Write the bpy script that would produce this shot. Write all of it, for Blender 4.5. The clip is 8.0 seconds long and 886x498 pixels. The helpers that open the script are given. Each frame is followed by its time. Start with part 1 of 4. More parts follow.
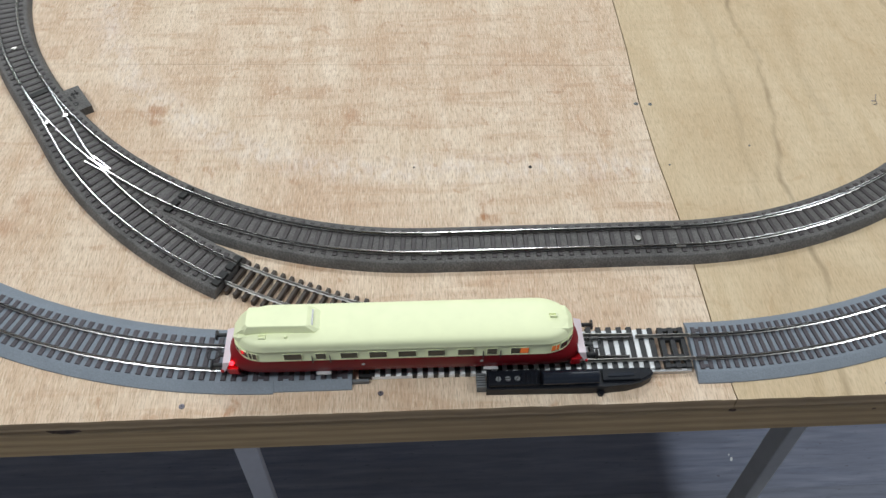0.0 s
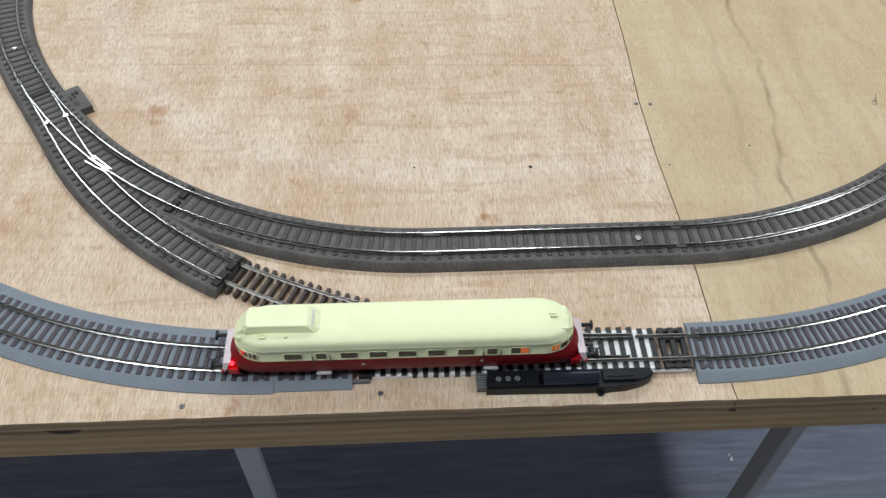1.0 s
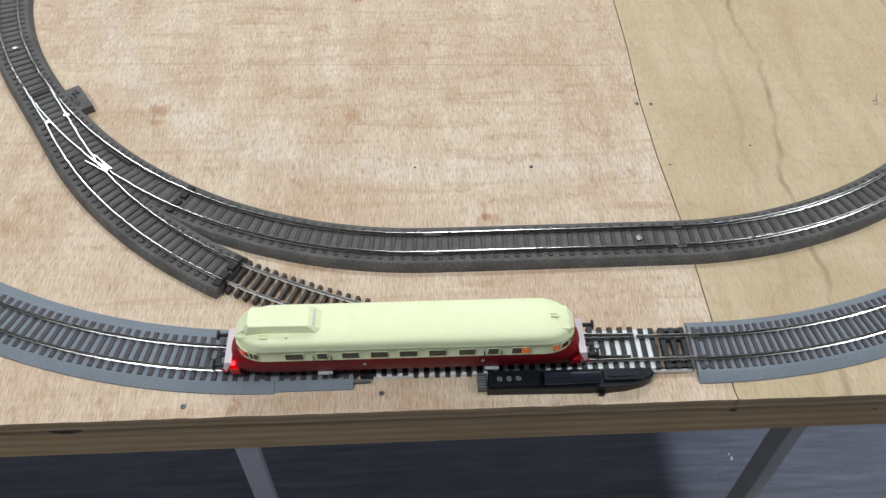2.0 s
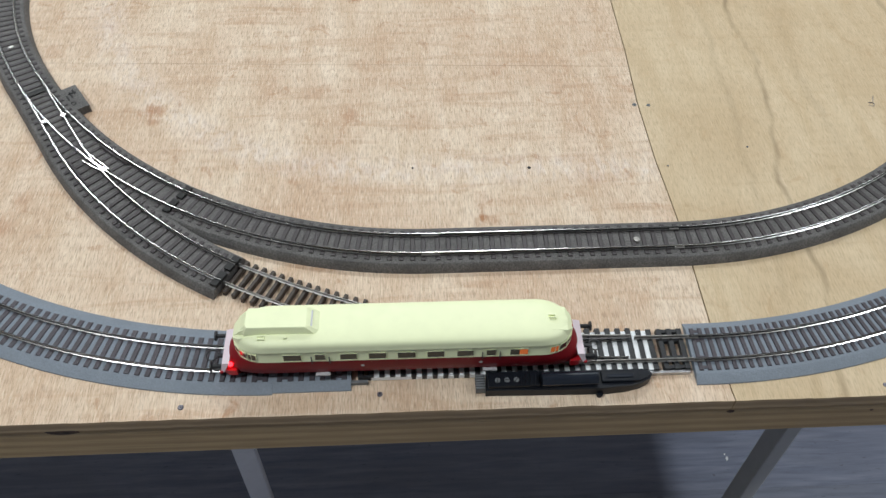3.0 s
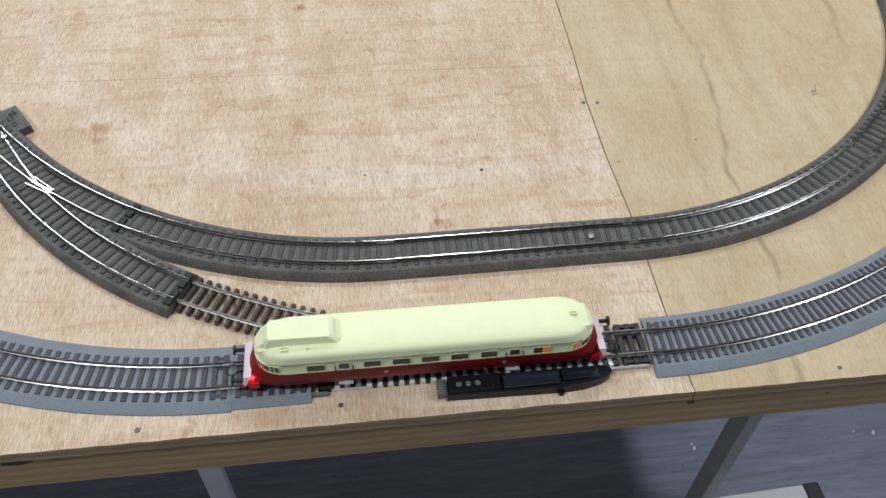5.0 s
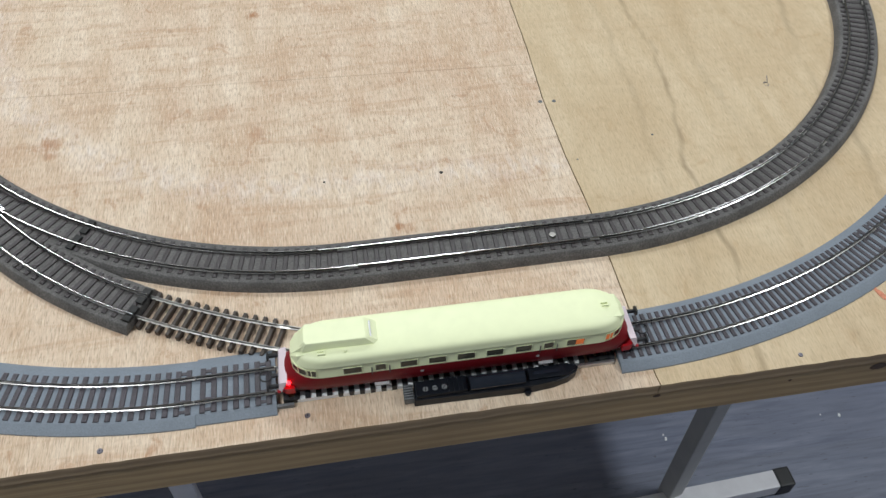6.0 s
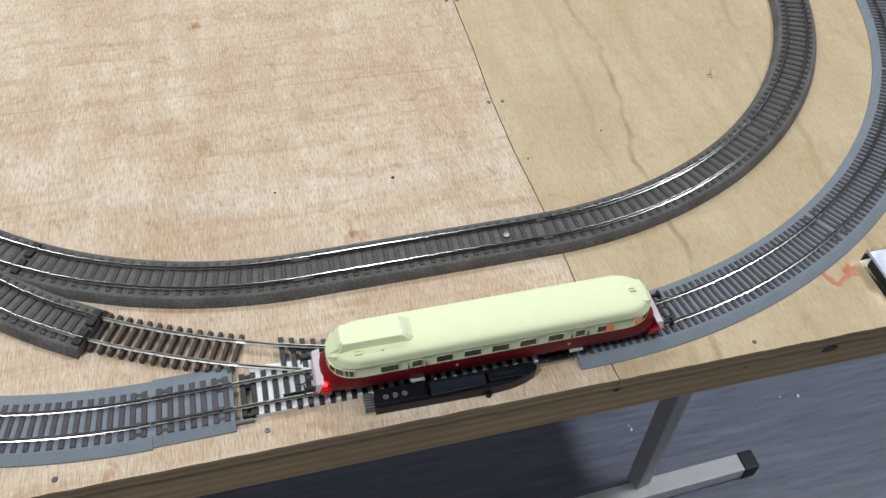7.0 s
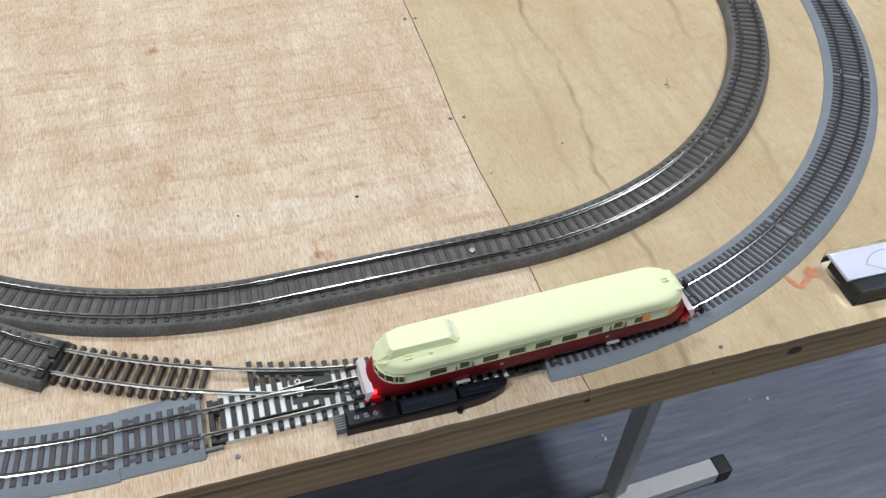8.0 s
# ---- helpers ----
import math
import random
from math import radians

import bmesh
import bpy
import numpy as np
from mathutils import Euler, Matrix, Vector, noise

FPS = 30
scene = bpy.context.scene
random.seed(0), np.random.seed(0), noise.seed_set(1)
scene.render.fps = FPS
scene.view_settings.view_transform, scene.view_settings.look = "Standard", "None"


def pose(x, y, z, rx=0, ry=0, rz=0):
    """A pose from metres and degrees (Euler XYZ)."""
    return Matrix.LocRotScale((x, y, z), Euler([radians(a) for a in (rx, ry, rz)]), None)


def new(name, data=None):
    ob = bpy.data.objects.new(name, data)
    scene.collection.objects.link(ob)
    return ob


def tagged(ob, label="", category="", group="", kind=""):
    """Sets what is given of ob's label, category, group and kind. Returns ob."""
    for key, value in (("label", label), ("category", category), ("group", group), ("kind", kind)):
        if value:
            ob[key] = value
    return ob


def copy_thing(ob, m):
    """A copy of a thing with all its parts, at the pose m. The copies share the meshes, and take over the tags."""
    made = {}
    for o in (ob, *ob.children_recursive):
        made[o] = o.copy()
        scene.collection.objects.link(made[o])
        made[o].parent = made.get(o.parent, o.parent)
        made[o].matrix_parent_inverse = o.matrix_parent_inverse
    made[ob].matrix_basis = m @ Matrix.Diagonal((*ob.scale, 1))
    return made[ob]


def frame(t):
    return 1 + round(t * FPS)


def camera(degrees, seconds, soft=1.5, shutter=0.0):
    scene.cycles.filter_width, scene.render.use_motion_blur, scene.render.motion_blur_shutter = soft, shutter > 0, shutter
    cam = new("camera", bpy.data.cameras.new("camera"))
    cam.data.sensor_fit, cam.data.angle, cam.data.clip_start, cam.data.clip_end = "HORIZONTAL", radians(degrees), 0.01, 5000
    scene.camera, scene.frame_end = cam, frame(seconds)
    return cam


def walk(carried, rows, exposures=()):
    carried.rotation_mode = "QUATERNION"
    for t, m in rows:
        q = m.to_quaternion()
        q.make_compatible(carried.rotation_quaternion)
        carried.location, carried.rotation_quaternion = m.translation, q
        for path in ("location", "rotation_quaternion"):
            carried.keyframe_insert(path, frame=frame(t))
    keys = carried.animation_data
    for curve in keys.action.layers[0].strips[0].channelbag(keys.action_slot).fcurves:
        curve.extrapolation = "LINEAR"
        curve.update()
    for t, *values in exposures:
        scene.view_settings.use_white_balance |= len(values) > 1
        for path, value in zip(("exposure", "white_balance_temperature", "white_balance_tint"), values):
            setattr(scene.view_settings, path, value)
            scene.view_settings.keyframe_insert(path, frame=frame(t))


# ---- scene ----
cam = camera(56.3, 8.0, soft=1.5)
ROWS = [
    (0.0, -0.0832, -0.2372, 0.4254, -2.55, -49.85, 0.30),
    (0.5, -0.0832, -0.2372, 0.4254, -2.55, -49.85, 0.30),
    (1.0, -0.0832, -0.2372, 0.4255, -2.53, -49.86, 0.29),
    (1.5, -0.0832, -0.2370, 0.4259, -2.52, -49.90, 0.29),
    (3.0, -0.0857, -0.2359, 0.4265, -3.08, -49.96, 0.81),
    (3.5, -0.0839, -0.2351, 0.4262, -4.09, -49.82, 0.83),
    (4.0, -0.0839, -0.2355, 0.4265, -4.33, -49.78, 0.87),
    (4.5, -0.0828, -0.2351, 0.4254, -5.50, -49.68, 0.96),
    (6.0, -0.0755, -0.2325, 0.4251, -10.28, -49.51, 1.20),
    (6.5, -0.0741, -0.2316, 0.4254, -12.34, -49.45, 1.46),
    (7.0, -0.0704, -0.2305, 0.4255, -14.36, -49.39, 1.53),
    (7.5, -0.0690, -0.2300, 0.4252, -16.32, -49.17, 1.73),
    (8.0, -0.0683, -0.2306, 0.4257, -17.53, -48.21, 1.84),
]
walk(cam, [(t, pose(x, y, z, 90 + pitch, 0, yaw) @ pose(0, 0, 0, 0, 0, roll)) for t, x, y, z, yaw, pitch, roll in ROWS],
     exposures=[(0.0, -0.03), (6.5, -0.03), (7.0, 0.0), (7.5, 0.08), (8.0, 0.10)])

# ---- light: a closed room with tube lamps on its ceiling ----
world = bpy.data.worlds.new("world")
world.use_nodes = True
world.node_tree.nodes["Background"].inputs[0].default_value = (0.75, 0.85, 1.0, 1)
world.node_tree.nodes["Background"].inputs[1].default_value = 0.01
scene.world = world
CEILING_Z = 1.75
LAMPS = [  # x, y, size along x, size along y, watts
    (0.12, 1.50, 0.24, 0.20, 16.5),
    (-1.25, 1.95, 0.70, 0.20, 20.0),
    (1.20, 1.62, 0.40, 0.20, 4.5),
    (1.50, 0.05, 0.10, 0.70, 25.5),
    (-1.05, -0.32, 0.50, 0.24, 21.0),
]
for lx, ly, sx, sy, watts in LAMPS:
    data = bpy.data.lights.new("tube_light", "AREA")
    data.shape, data.size, data.size_y, data.energy, data.color = "RECTANGLE", sx, sy, watts, (0.93, 0.985, 1.0)
    lamp = new("tube_light", data)
    lamp.matrix_world = pose(lx, ly, CEILING_Z - 0.06)


# ---- materials ----
def nodes_of(name):
    m = bpy.data.materials.new(name)
    m.use_nodes = True
    t = m.node_tree
    return m, t, t.nodes["Principled BSDF"]


def add(t, kind, **values):
    n = t.nodes.new(kind)
    for k, v in values.items():
        n.inputs[k.replace("_", " ")].default_value = v
    return n


def coords(t, scale=(1, 1, 1), kind="Object", loc=(0, 0, 0), rot=(0, 0, 0)):
    tc, mp = t.nodes.new("ShaderNodeTexCoord"), t.nodes.new("ShaderNodeMapping")
    mp.inputs["Scale"].default_value, mp.inputs["Location"].default_value, mp.inputs["Rotation"].default_value = scale, loc, rot
    t.links.new(tc.outputs[kind], mp.inputs["Vector"])
    return mp.outputs["Vector"]


def world_coords(t, scale=(1, 1, 1), loc=(0, 0, 0)):
    g, mp = t.nodes.new("ShaderNodeNewGeometry"), t.nodes.new("ShaderNodeMapping")
    mp.inputs["Scale"].default_value, mp.inputs["Location"].default_value = scale, loc
    t.links.new(g.outputs["Position"], mp.inputs["Vector"])
    return mp.outputs["Vector"]


def noise_tex(t, vec, scale, detail=4.0, rough=0.55, distortion=0.0):
    n = add(t, "ShaderNodeTexNoise", Scale=scale, Detail=detail, Roughness=rough, Distortion=distortion)
    t.links.new(vec, n.inputs["Vector"])
    return n.outputs["Fac"]


def ramp(t, fac, *stops):
    r = t.nodes.new("ShaderNodeValToRGB")
    e = r.color_ramp.elements
    while len(e) < len(stops):
        e.new(0.5)
    for el, (p, c) in zip(e, stops):
        el.position = p
        el.color = (c, c, c, 1) if isinstance(c, (int, float)) else (*c, 1)
    t.links.new(fac, r.inputs[0])
    return r.outputs[0]


def mix(t, fac, a, b, kind="MIX"):
    m = t.nodes.new("ShaderNodeMix")
    m.data_type, m.blend_type = "RGBA", kind
    for sock, v in ((0, fac), (6, a), (7, b)):
        if isinstance(v, bpy.types.NodeSocket):
            t.links.new(v, m.inputs[sock])
        elif sock == 0:
            m.inputs[0].default_value = v
        else:
            m.inputs[sock].default_value = (*v, 1)
    return m.outputs[2]


def math_node(t, op, a, b=0.5):
    m = t.nodes.new("ShaderNodeMath")
    m.operation = op
    for i, v in enumerate((a, b)):
        if isinstance(v, bpy.types.NodeSocket):
            t.links.new(v, m.inputs[i])
        else:
            m.inputs[i].default_value = v
    return m.outputs[0]


def bump(t, p, height, strength=0.3, distance=0.0005):
    b = add(t, "ShaderNodeBump", Strength=strength, Distance=distance)
    t.links.new(height, b.inputs["Height"])
    t.links.new(b.outputs[0], p.inputs["Normal"])


def plain(name, color, rough=0.5, metal=0.0, vary=0.12, scale=300.0, bumpy=0.0, tone=None, spec=0.5):
    """A surface with two scales of mottling and, where wanted, fine relief."""
    m, t, p = nodes_of(name)
    v = world_coords(t) if tone is None else coords(t)
    fine, broad = noise_tex(t, v, scale, 3), noise_tex(t, v, scale / 12, 3)
    dark, light = [c * (1 - vary) for c in color], [min(1, c * (1 + vary)) for c in color]
    c = mix(t, ramp(t, fine, (0.3, 0.0), (0.7, 1.0)), dark, light)
    c = mix(t, math_node(t, "MULTIPLY", ramp(t, broad, (0.35, 0.0), (0.7, 1.0)), 0.5), c, [x * (1 - vary) for x in dark])
    t.links.new(c, p.inputs["Base Color"])
    p.inputs["Roughness"].default_value, p.inputs["Metallic"].default_value = rough, metal
    p.inputs["Specular IOR Level"].default_value = spec
    if bumpy:
        bump(t, p, fine, bumpy, 0.0004)
    return m


def band(t, dist, half, soft):
    """1 within half of zero distance, fading out over soft."""
    m = t.nodes.new("ShaderNodeMapRange")
    m.inputs["From Min"].default_value, m.inputs["From Max"].default_value = half + soft, half
    t.links.new(math_node(t, "ABSOLUTE", dist), m.inputs["Value"])
    return m.outputs[0]


def veneer(name, base, pale, brown, cross_amount, grain, stains=(), scuffs=False, streaks=(), cracks=()):
    """Rotary-cut plywood face: fine pores along y, broad figure, stains, scuffs and long streaks."""
    m, t, p = nodes_of(name)
    g, sep = t.nodes.new("ShaderNodeNewGeometry"), t.nodes.new("ShaderNodeSeparateXYZ")
    t.links.new(g.outputs["Position"], sep.inputs[0])
    px, py = sep.outputs[0], sep.outputs[1]
    pores = noise_tex(t, world_coords(t, (1500, 150, 1)), 1.0, 2, 0.55)
    strokes = noise_tex(t, world_coords(t, (900, 80, 1), (3, 8, 0)), 1.0, 2, 0.6, 0.15)
    figure = noise_tex(t, world_coords(t, (70, 10, 1)), 1.0, 4, 0.6, 0.6)
    cross = noise_tex(t, world_coords(t, (11, 75, 1)), 1.0, 4, 0.65, 0.5)
    blotch = noise_tex(t, world_coords(t, (11, 9, 1), (3.1, 1.7, 0)), 1.0, 4, 0.6, 0.6)
    spots = noise_tex(t, world_coords(t, (48, 36, 1), (0.6, 4.2, 0)), 1.0, 5, 0.65, 1.2)
    ragged = noise_tex(t, world_coords(t, (160, 70, 1), (1.2, 0.4, 0)), 1.0, 4, 0.7, 0.6)
    deep = [x * y for x, y in zip(brown, (0.80, 0.62, 0.48))]
    c = mix(t, ramp(t, figure, (0.3, 0.0), (0.72, 1.0)), base, pale)
    c = mix(t, ramp(t, blotch, (0.40, 0.0), (0.72, 0.7)), c, brown)
    c = mix(t, math_node(t, "MULTIPLY", ramp(t, cross, (0.50, 0.0), (0.72, 1.0)), cross_amount), c, brown)
    c = mix(t, math_node(t, "MULTIPLY", ramp(t, spots, (0.58, 0.0), (0.74, 1.0)), cross_amount), c, deep)
    for x, y, r, amount in stains:
        dx, dy = math_node(t, "SUBTRACT", px, x), math_node(t, "SUBTRACT", py, y)
        d = math_node(t, "SQRT", math_node(t, "ADD", math_node(t, "MULTIPLY", dx, dx), math_node(t, "MULTIPLY", dy, dy)))
        d = math_node(t, "ADD", d, math_node(t, "MULTIPLY", math_node(t, "SUBTRACT", ragged, 0.5), r * 2.2))
        c = mix(t, math_node(t, "MULTIPLY", band(t, d, r * 0.35, r * 0.75), amount), c, deep)
    if scuffs:
        # dusty pale trace of an older track: a straight that bends into an arc
        dx, dy = math_node(t, "ADD", px, 0.090), math_node(t, "SUBTRACT", py, 0.463)
        dx = math_node(t, "MINIMUM", dx, 0.0)
        d = math_node(t, "SUBTRACT", math_node(t, "SQRT", math_node(t, "ADD", math_node(t, "MULTIPLY", dx, dx), math_node(t, "MULTIPLY", dy, dy))), 0.266)
        dust = math_node(t, "MULTIPLY", band(t, d, 0.004, 0.016), ramp(t, ragged, (0.40, 0.0), (0.75, 0.62)))
        c = mix(t, dust, c, (0.82, 0.76, 0.74))
    c = mix(t, math_node(t, "MULTIPLY", ramp(t, strokes, (0.50, 0.0), (0.66, 1.0)), 0.42 * grain), c, [x * 0.64 for x in brown])
    c = mix(t, math_node(t, "MULTIPLY", ramp(t, pores, (0.51, 0.0), (0.66, 1.0)), 0.58 * grain), c, [x * 0.55 for x in brown])
    rub = noise_tex(t, world_coords(t, (950, 85, 1), (7, 1, 0)), 1.0, 3, 0.7)
    c = mix(t, math_node(t, "MULTIPLY", ramp(t, rub, (0.53, 0.0), (0.70, 1.0)), 0.62 * grain), c, [min(0.9, x * 1.22) for x in pale])
    for x, lean, half, amount in streaks:
        sway = math_node(t, "MULTIPLY", math_node(t, "SUBTRACT", noise_tex(t, world_coords(t, (0.01, 9, 1), (x * 40, 0, 0)), 1.0, 3, 0.5), 0.5), 0.045)
        line = math_node(t, "ADD", math_node(t, "ADD", math_node(t, "MULTIPLY", py, lean), x), sway)
        mask = math_node(t, "MULTIPLY", band(t, math_node(t, "SUBTRACT", px, line), half * 0.2, half), ramp(t, noise_tex(t, world_coords(t, (60, 9, 1), (x * 9, 2, 0)), 1.0, 4), (0.34, 0.0), (0.62, 1.0)))
        c = mix(t, math_node(t, "MULTIPLY", mask, amount), c, [v * 0.55 for v in brown])
    for y, lean in cracks:
        d = math_node(t, "SUBTRACT", py, math_node(t, "ADD", math_node(t, "MULTIPLY", px, lean), y))
        c = mix(t, math_node(t, "MULTIPLY", band(t, d, 0.0002, 0.0004), ramp(t, blotch, (0.35, 0.15), (0.6, 0.5))), c, [v * 0.5 for v in brown])
    t.links.new(c, p.inputs["Base Color"])
    p.inputs["Roughness"].default_value = 0.55
    p.inputs["Specular IOR Level"].default_value = 0.3
    bump(t, p, pores, 0.25, 0.0003)
    return m


def timber(name, base, dark):
    """Softwood: growth rings run along x."""
    m, t, p = nodes_of(name)
    w = add(t, "ShaderNodeTexWave", Scale=1.0, Distortion=2.4, Detail=3.0, Detail_Scale=1.2)
    w.bands_direction = "Z"
    t.links.new(world_coords(t, (2.2, 20, 38)), w.inputs["Vector"])
    fibre = noise_tex(t, world_coords(t, (25, 600, 600)), 1.0, 3)
    blot = noise_tex(t, world_coords(t, (6, 20, 14)), 1.0, 4)
    c = mix(t, ramp(t, w.outputs["Fac"], (0.2, 0.0), (0.95, 0.6)), base, dark)
    c = mix(t, math_node(t, "MULTIPLY", ramp(t, fibre, (0.45, 0.0), (0.7, 1.0)), 0.35), c, [x * 0.6 for x in dark])
    c = mix(t, math_node(t, "MULTIPLY", ramp(t, blot, (0.5, 0.0), (0.75, 1.0)), 0.4), c, [x * 0.75 for x in dark])
    t.links.new(c, p.inputs["Base Color"])
    p.inputs["Roughness"].default_value = 0.62
    bump(t, p, fibre, 0.3, 0.0004)
    return m


def laminate():
    """Grey wood-print laminate, each plank a little different."""
    m, t, p = nodes_of("laminate_grey")
    info = t.nodes.new("ShaderNodeObjectInfo")
    g = t.nodes.new("ShaderNodeNewGeometry")
    off = t.nodes.new("ShaderNodeVectorMath")
    off.operation = "MULTIPLY_ADD"
    comb = t.nodes.new("ShaderNodeCombineXYZ")
    for i in range(3):
        t.links.new(info.outputs["Random"], comb.inputs[i])
    t.links.new(comb.outputs[0], off.inputs[0])
    off.inputs[1].default_value = (9, 9, 9)
    t.links.new(g.outputs["Position"], off.inputs[2])

    def scaled(s):
        mp = t.nodes.new("ShaderNodeMapping")
        mp.inputs["Scale"].default_value = s
        t.links.new(off.outputs[0], mp.inputs["Vector"])
        return mp.outputs["Vector"]

    grain = noise_tex(t, scaled((9, 110, 1)), 1.0, 4, 0.6, 0.4)
    broad = noise_tex(t, scaled((3, 14, 1)), 1.0, 4, 0.6, 0.8)
    fleck = noise_tex(t, scaled((60, 260, 1)), 1.0, 2, 0.6)
    c = mix(t, ramp(t, grain, (0.32, 0.0), (0.7, 1.0)), (0.140, 0.158, 0.235), (0.27, 0.30, 0.41))
    c = mix(t, ramp(t, broad, (0.4, 0.0), (0.7, 0.6)), c, (0.19, 0.205, 0.27))
    c = mix(t, ramp(t, fleck, (0.66, 0.0), (0.74, 0.7)), c, (0.09, 0.095, 0.125))
    c = mix(t, math_node(t, "MULTIPLY", info.outputs["Random"], 0.25), c, (0.17, 0.18, 0.20))
    t.links.new(c, p.inputs["Base Color"])
    p.inputs["Roughness"].default_value = 0.42
    bump(t, p, grain, 0.12, 0.0003)
    return m


STAINS = ((-0.286, 0.270, 0.010, 0.75), (-0.283, 0.258, 0.006, 0.6), (-0.132, 0.260, 0.008, 0.6), (-0.127, 0.323, 0.010, 0.35), (-0.036, 0.166, 0.009, 0.3),
          (-0.054, 0.281, 0.014, 0.22), (-0.079, 0.251, 0.016, 0.18), (0.040, 0.240, 0.010, 0.25), (-0.162, 0.288, 0.012, 0.25), (-0.382, 0.348, 0.012, 0.4),
          (-0.019, 0.316, 0.012, 0.2), (-0.198, 0.293, 0.010, 0.25), (-0.360, 0.177, 0.010, 0.5), (-0.366, 0.152, 0.010, 0.5), (-0.030, 0.147, 0.006, 0.4), (-0.0374, 0.1490, 0.0036, 0.9), (-0.0374, 0.1490, 0.0022, 1.0), (-0.1333, 0.418, 0.0060, 0.9), (-0.1333, 0.418, 0.0036, 1.0))
M_PLY_A = veneer("plywood_rosy", (0.625, 0.478, 0.342), (0.790, 0.660, 0.528), (0.52, 0.335, 0.215), 0.78, 0.85, STAINS, scuffs=True, cracks=((0.318, -0.04),))
M_PLY_B = veneer("plywood_yellow", (0.56, 0.430, 0.272), (0.655, 0.530, 0.365), (0.49, 0.355, 0.21), 0.34, 0.52,
                 streaks=((0.168, 0.095, 0.0030, 0.85), (0.300, 0.10, 0.0040, 0.5), (0.150, 0.06, 0.0040, 0.22), (0.232, 0.03, 0.0050, 0.22), (0.420, 0.05, 0.0040, 0.3)))
M_PLY_EDGE = timber("plywood_edge", (0.48, 0.35, 0.21), (0.24, 0.16, 0.09))
M_TIMBER = timber("softwood_edge", (0.50, 0.36, 0.195), (0.33, 0.215, 0.11))
M_LAMINATE = laminate()
M_BALLAST = plain("moulded_ballast_dark", (0.132, 0.126, 0.123), 0.72, 0, 0.42, 850, 1.0)
M_SLEEPER_DARK = plain("sleeper_plastic_dark", (0.050, 0.042, 0.044), 0.5, 0, 0.2, 500, 0.2)
M_FOAM = plain("grey_underlay_foam", (0.205, 0.238, 0.282), 0.7, 0, 0.10, 800, 0.5)
M_SLEEPER_GREY = plain("sleeper_plastic_violet", (0.068, 0.060, 0.072), 0.45, 0, 0.2, 500, 0.15)
M_SLEEPER_BROWN = plain("sleeper_plastic_brown", (0.050, 0.037, 0.030), 0.5, 0, 0.2, 500, 0.15)
M_SLEEPER_BLACK = plain("sleeper_plastic_black", (0.018, 0.019, 0.022), 0.45, 0, 0.2, 500, 0.1)
M_RAIL = plain("nickel_silver_rail", (0.30, 0.297, 0.29), 0.22, 1.0, 0.14, 220)
M_RAIL_DULL = plain("tarnished_rail", (0.38, 0.37, 0.35), 0.33, 1.0, 0.2, 220)
M_RAIL_BRIGHT = plain("polished_rail", (0.42, 0.42, 0.42), 0.24, 1.0, 0.06, 220)
M_SLOT = plain("black_recess", (0.012, 0.012, 0.012), 0.6)
M_PAPER = plain("white_paper", (0.86, 0.88, 0.90), 0.7, 0, 0.05, 200)
M_CREAM = plain("cream_yellow_paint", (0.88, 0.93, 0.61), 0.5, 0, 0.025, 120, tone=1)
M_RED = plain("crimson_plastic", (0.215, 0.005, 0.010), 0.45, 0, 0.08, 160, tone=1, spec=0.25)
M_RED_BRIGHT = plain("bright_red_plastic", (0.50, 0.012, 0.020), 0.32, 0, 0.06, 160, tone=1)
M_WHITE_PINK = plain("white_bumper_paint", (0.80, 0.68, 0.74), 0.4, 0, 0.05, 160, tone=1)
M_BLACK = plain("black_plastic", (0.005, 0.007, 0.012), 0.40, 0, 0.15, 240, 0.05, spec=0.28)
M_BLACK_GLOSS = plain("glossy_black_plastic", (0.014, 0.018, 0.028), 0.24, 0, 0.1, 240)
M_STEEL = plain("zinc_screw_steel", (0.55, 0.56, 0.58), 0.35, 1.0, 0.1, 600)
M_DARK_STEEL = plain("dark_nail_steel", (0.24, 0.23, 0.27), 0.45, 0.8, 0.2, 800)
M_GREY_PLASTIC = plain("grey_plastic", (0.16, 0.17, 0.18), 0.5, 0, 0.1, 300)
M_TUBE = plain("silver_painted_tube", (0.78, 0.78, 0.83), 0.38, 0.0, 0.05, 60)
M_TUBE_GREY = plain("grey_painted_tube", (0.40, 0.40, 0.40), 0.45, 0.0, 0.06, 60)
M_RUBBER = plain("black_rubber", (0.010, 0.010, 0.012), 0.5, 0, 0.15, 200)
M_WALL = plain("grey_wall_paint", (0.40, 0.40, 0.40), 0.8, 0, 0.03, 12)
M_CRAYON = plain("red_crayon", (0.64, 0.25, 0.15), 0.8, 0, 0.25, 900)
M_KNOT = plain("wood_knot", (0.11, 0.065, 0.038), 0.6, 0, 0.5, 500)
M_GLASSY = plain("dark_window", (0.055, 0.058, 0.042), 0.15, 0, 0.1, 200, tone=1)
M_PLATE = plain("grey_step_plate", (0.55, 0.55, 0.57), 0.4, 0.2, 0.08, 300, tone=1)
M_DIAL = plain("white_dial_card", (0.46, 0.48, 0.60), 0.5, 0, 0.03, 100)


def glow(name, color, strength):
    m, t, p = nodes_of(name)
    p.inputs["Base Color"].default_value = (*color, 1)
    p.inputs["Emission Color"].default_value = (*color, 1)
    p.inputs["Emission Strength"].default_value = strength
    return m


M_GLOW_WARM = glow("warm_cabin_bulb", (0.75, 0.17, 0.03), 0.30)
M_GLOW_RED = glow("red_tail_lamp", (1.0, 0.02, 0.03), 6.0)


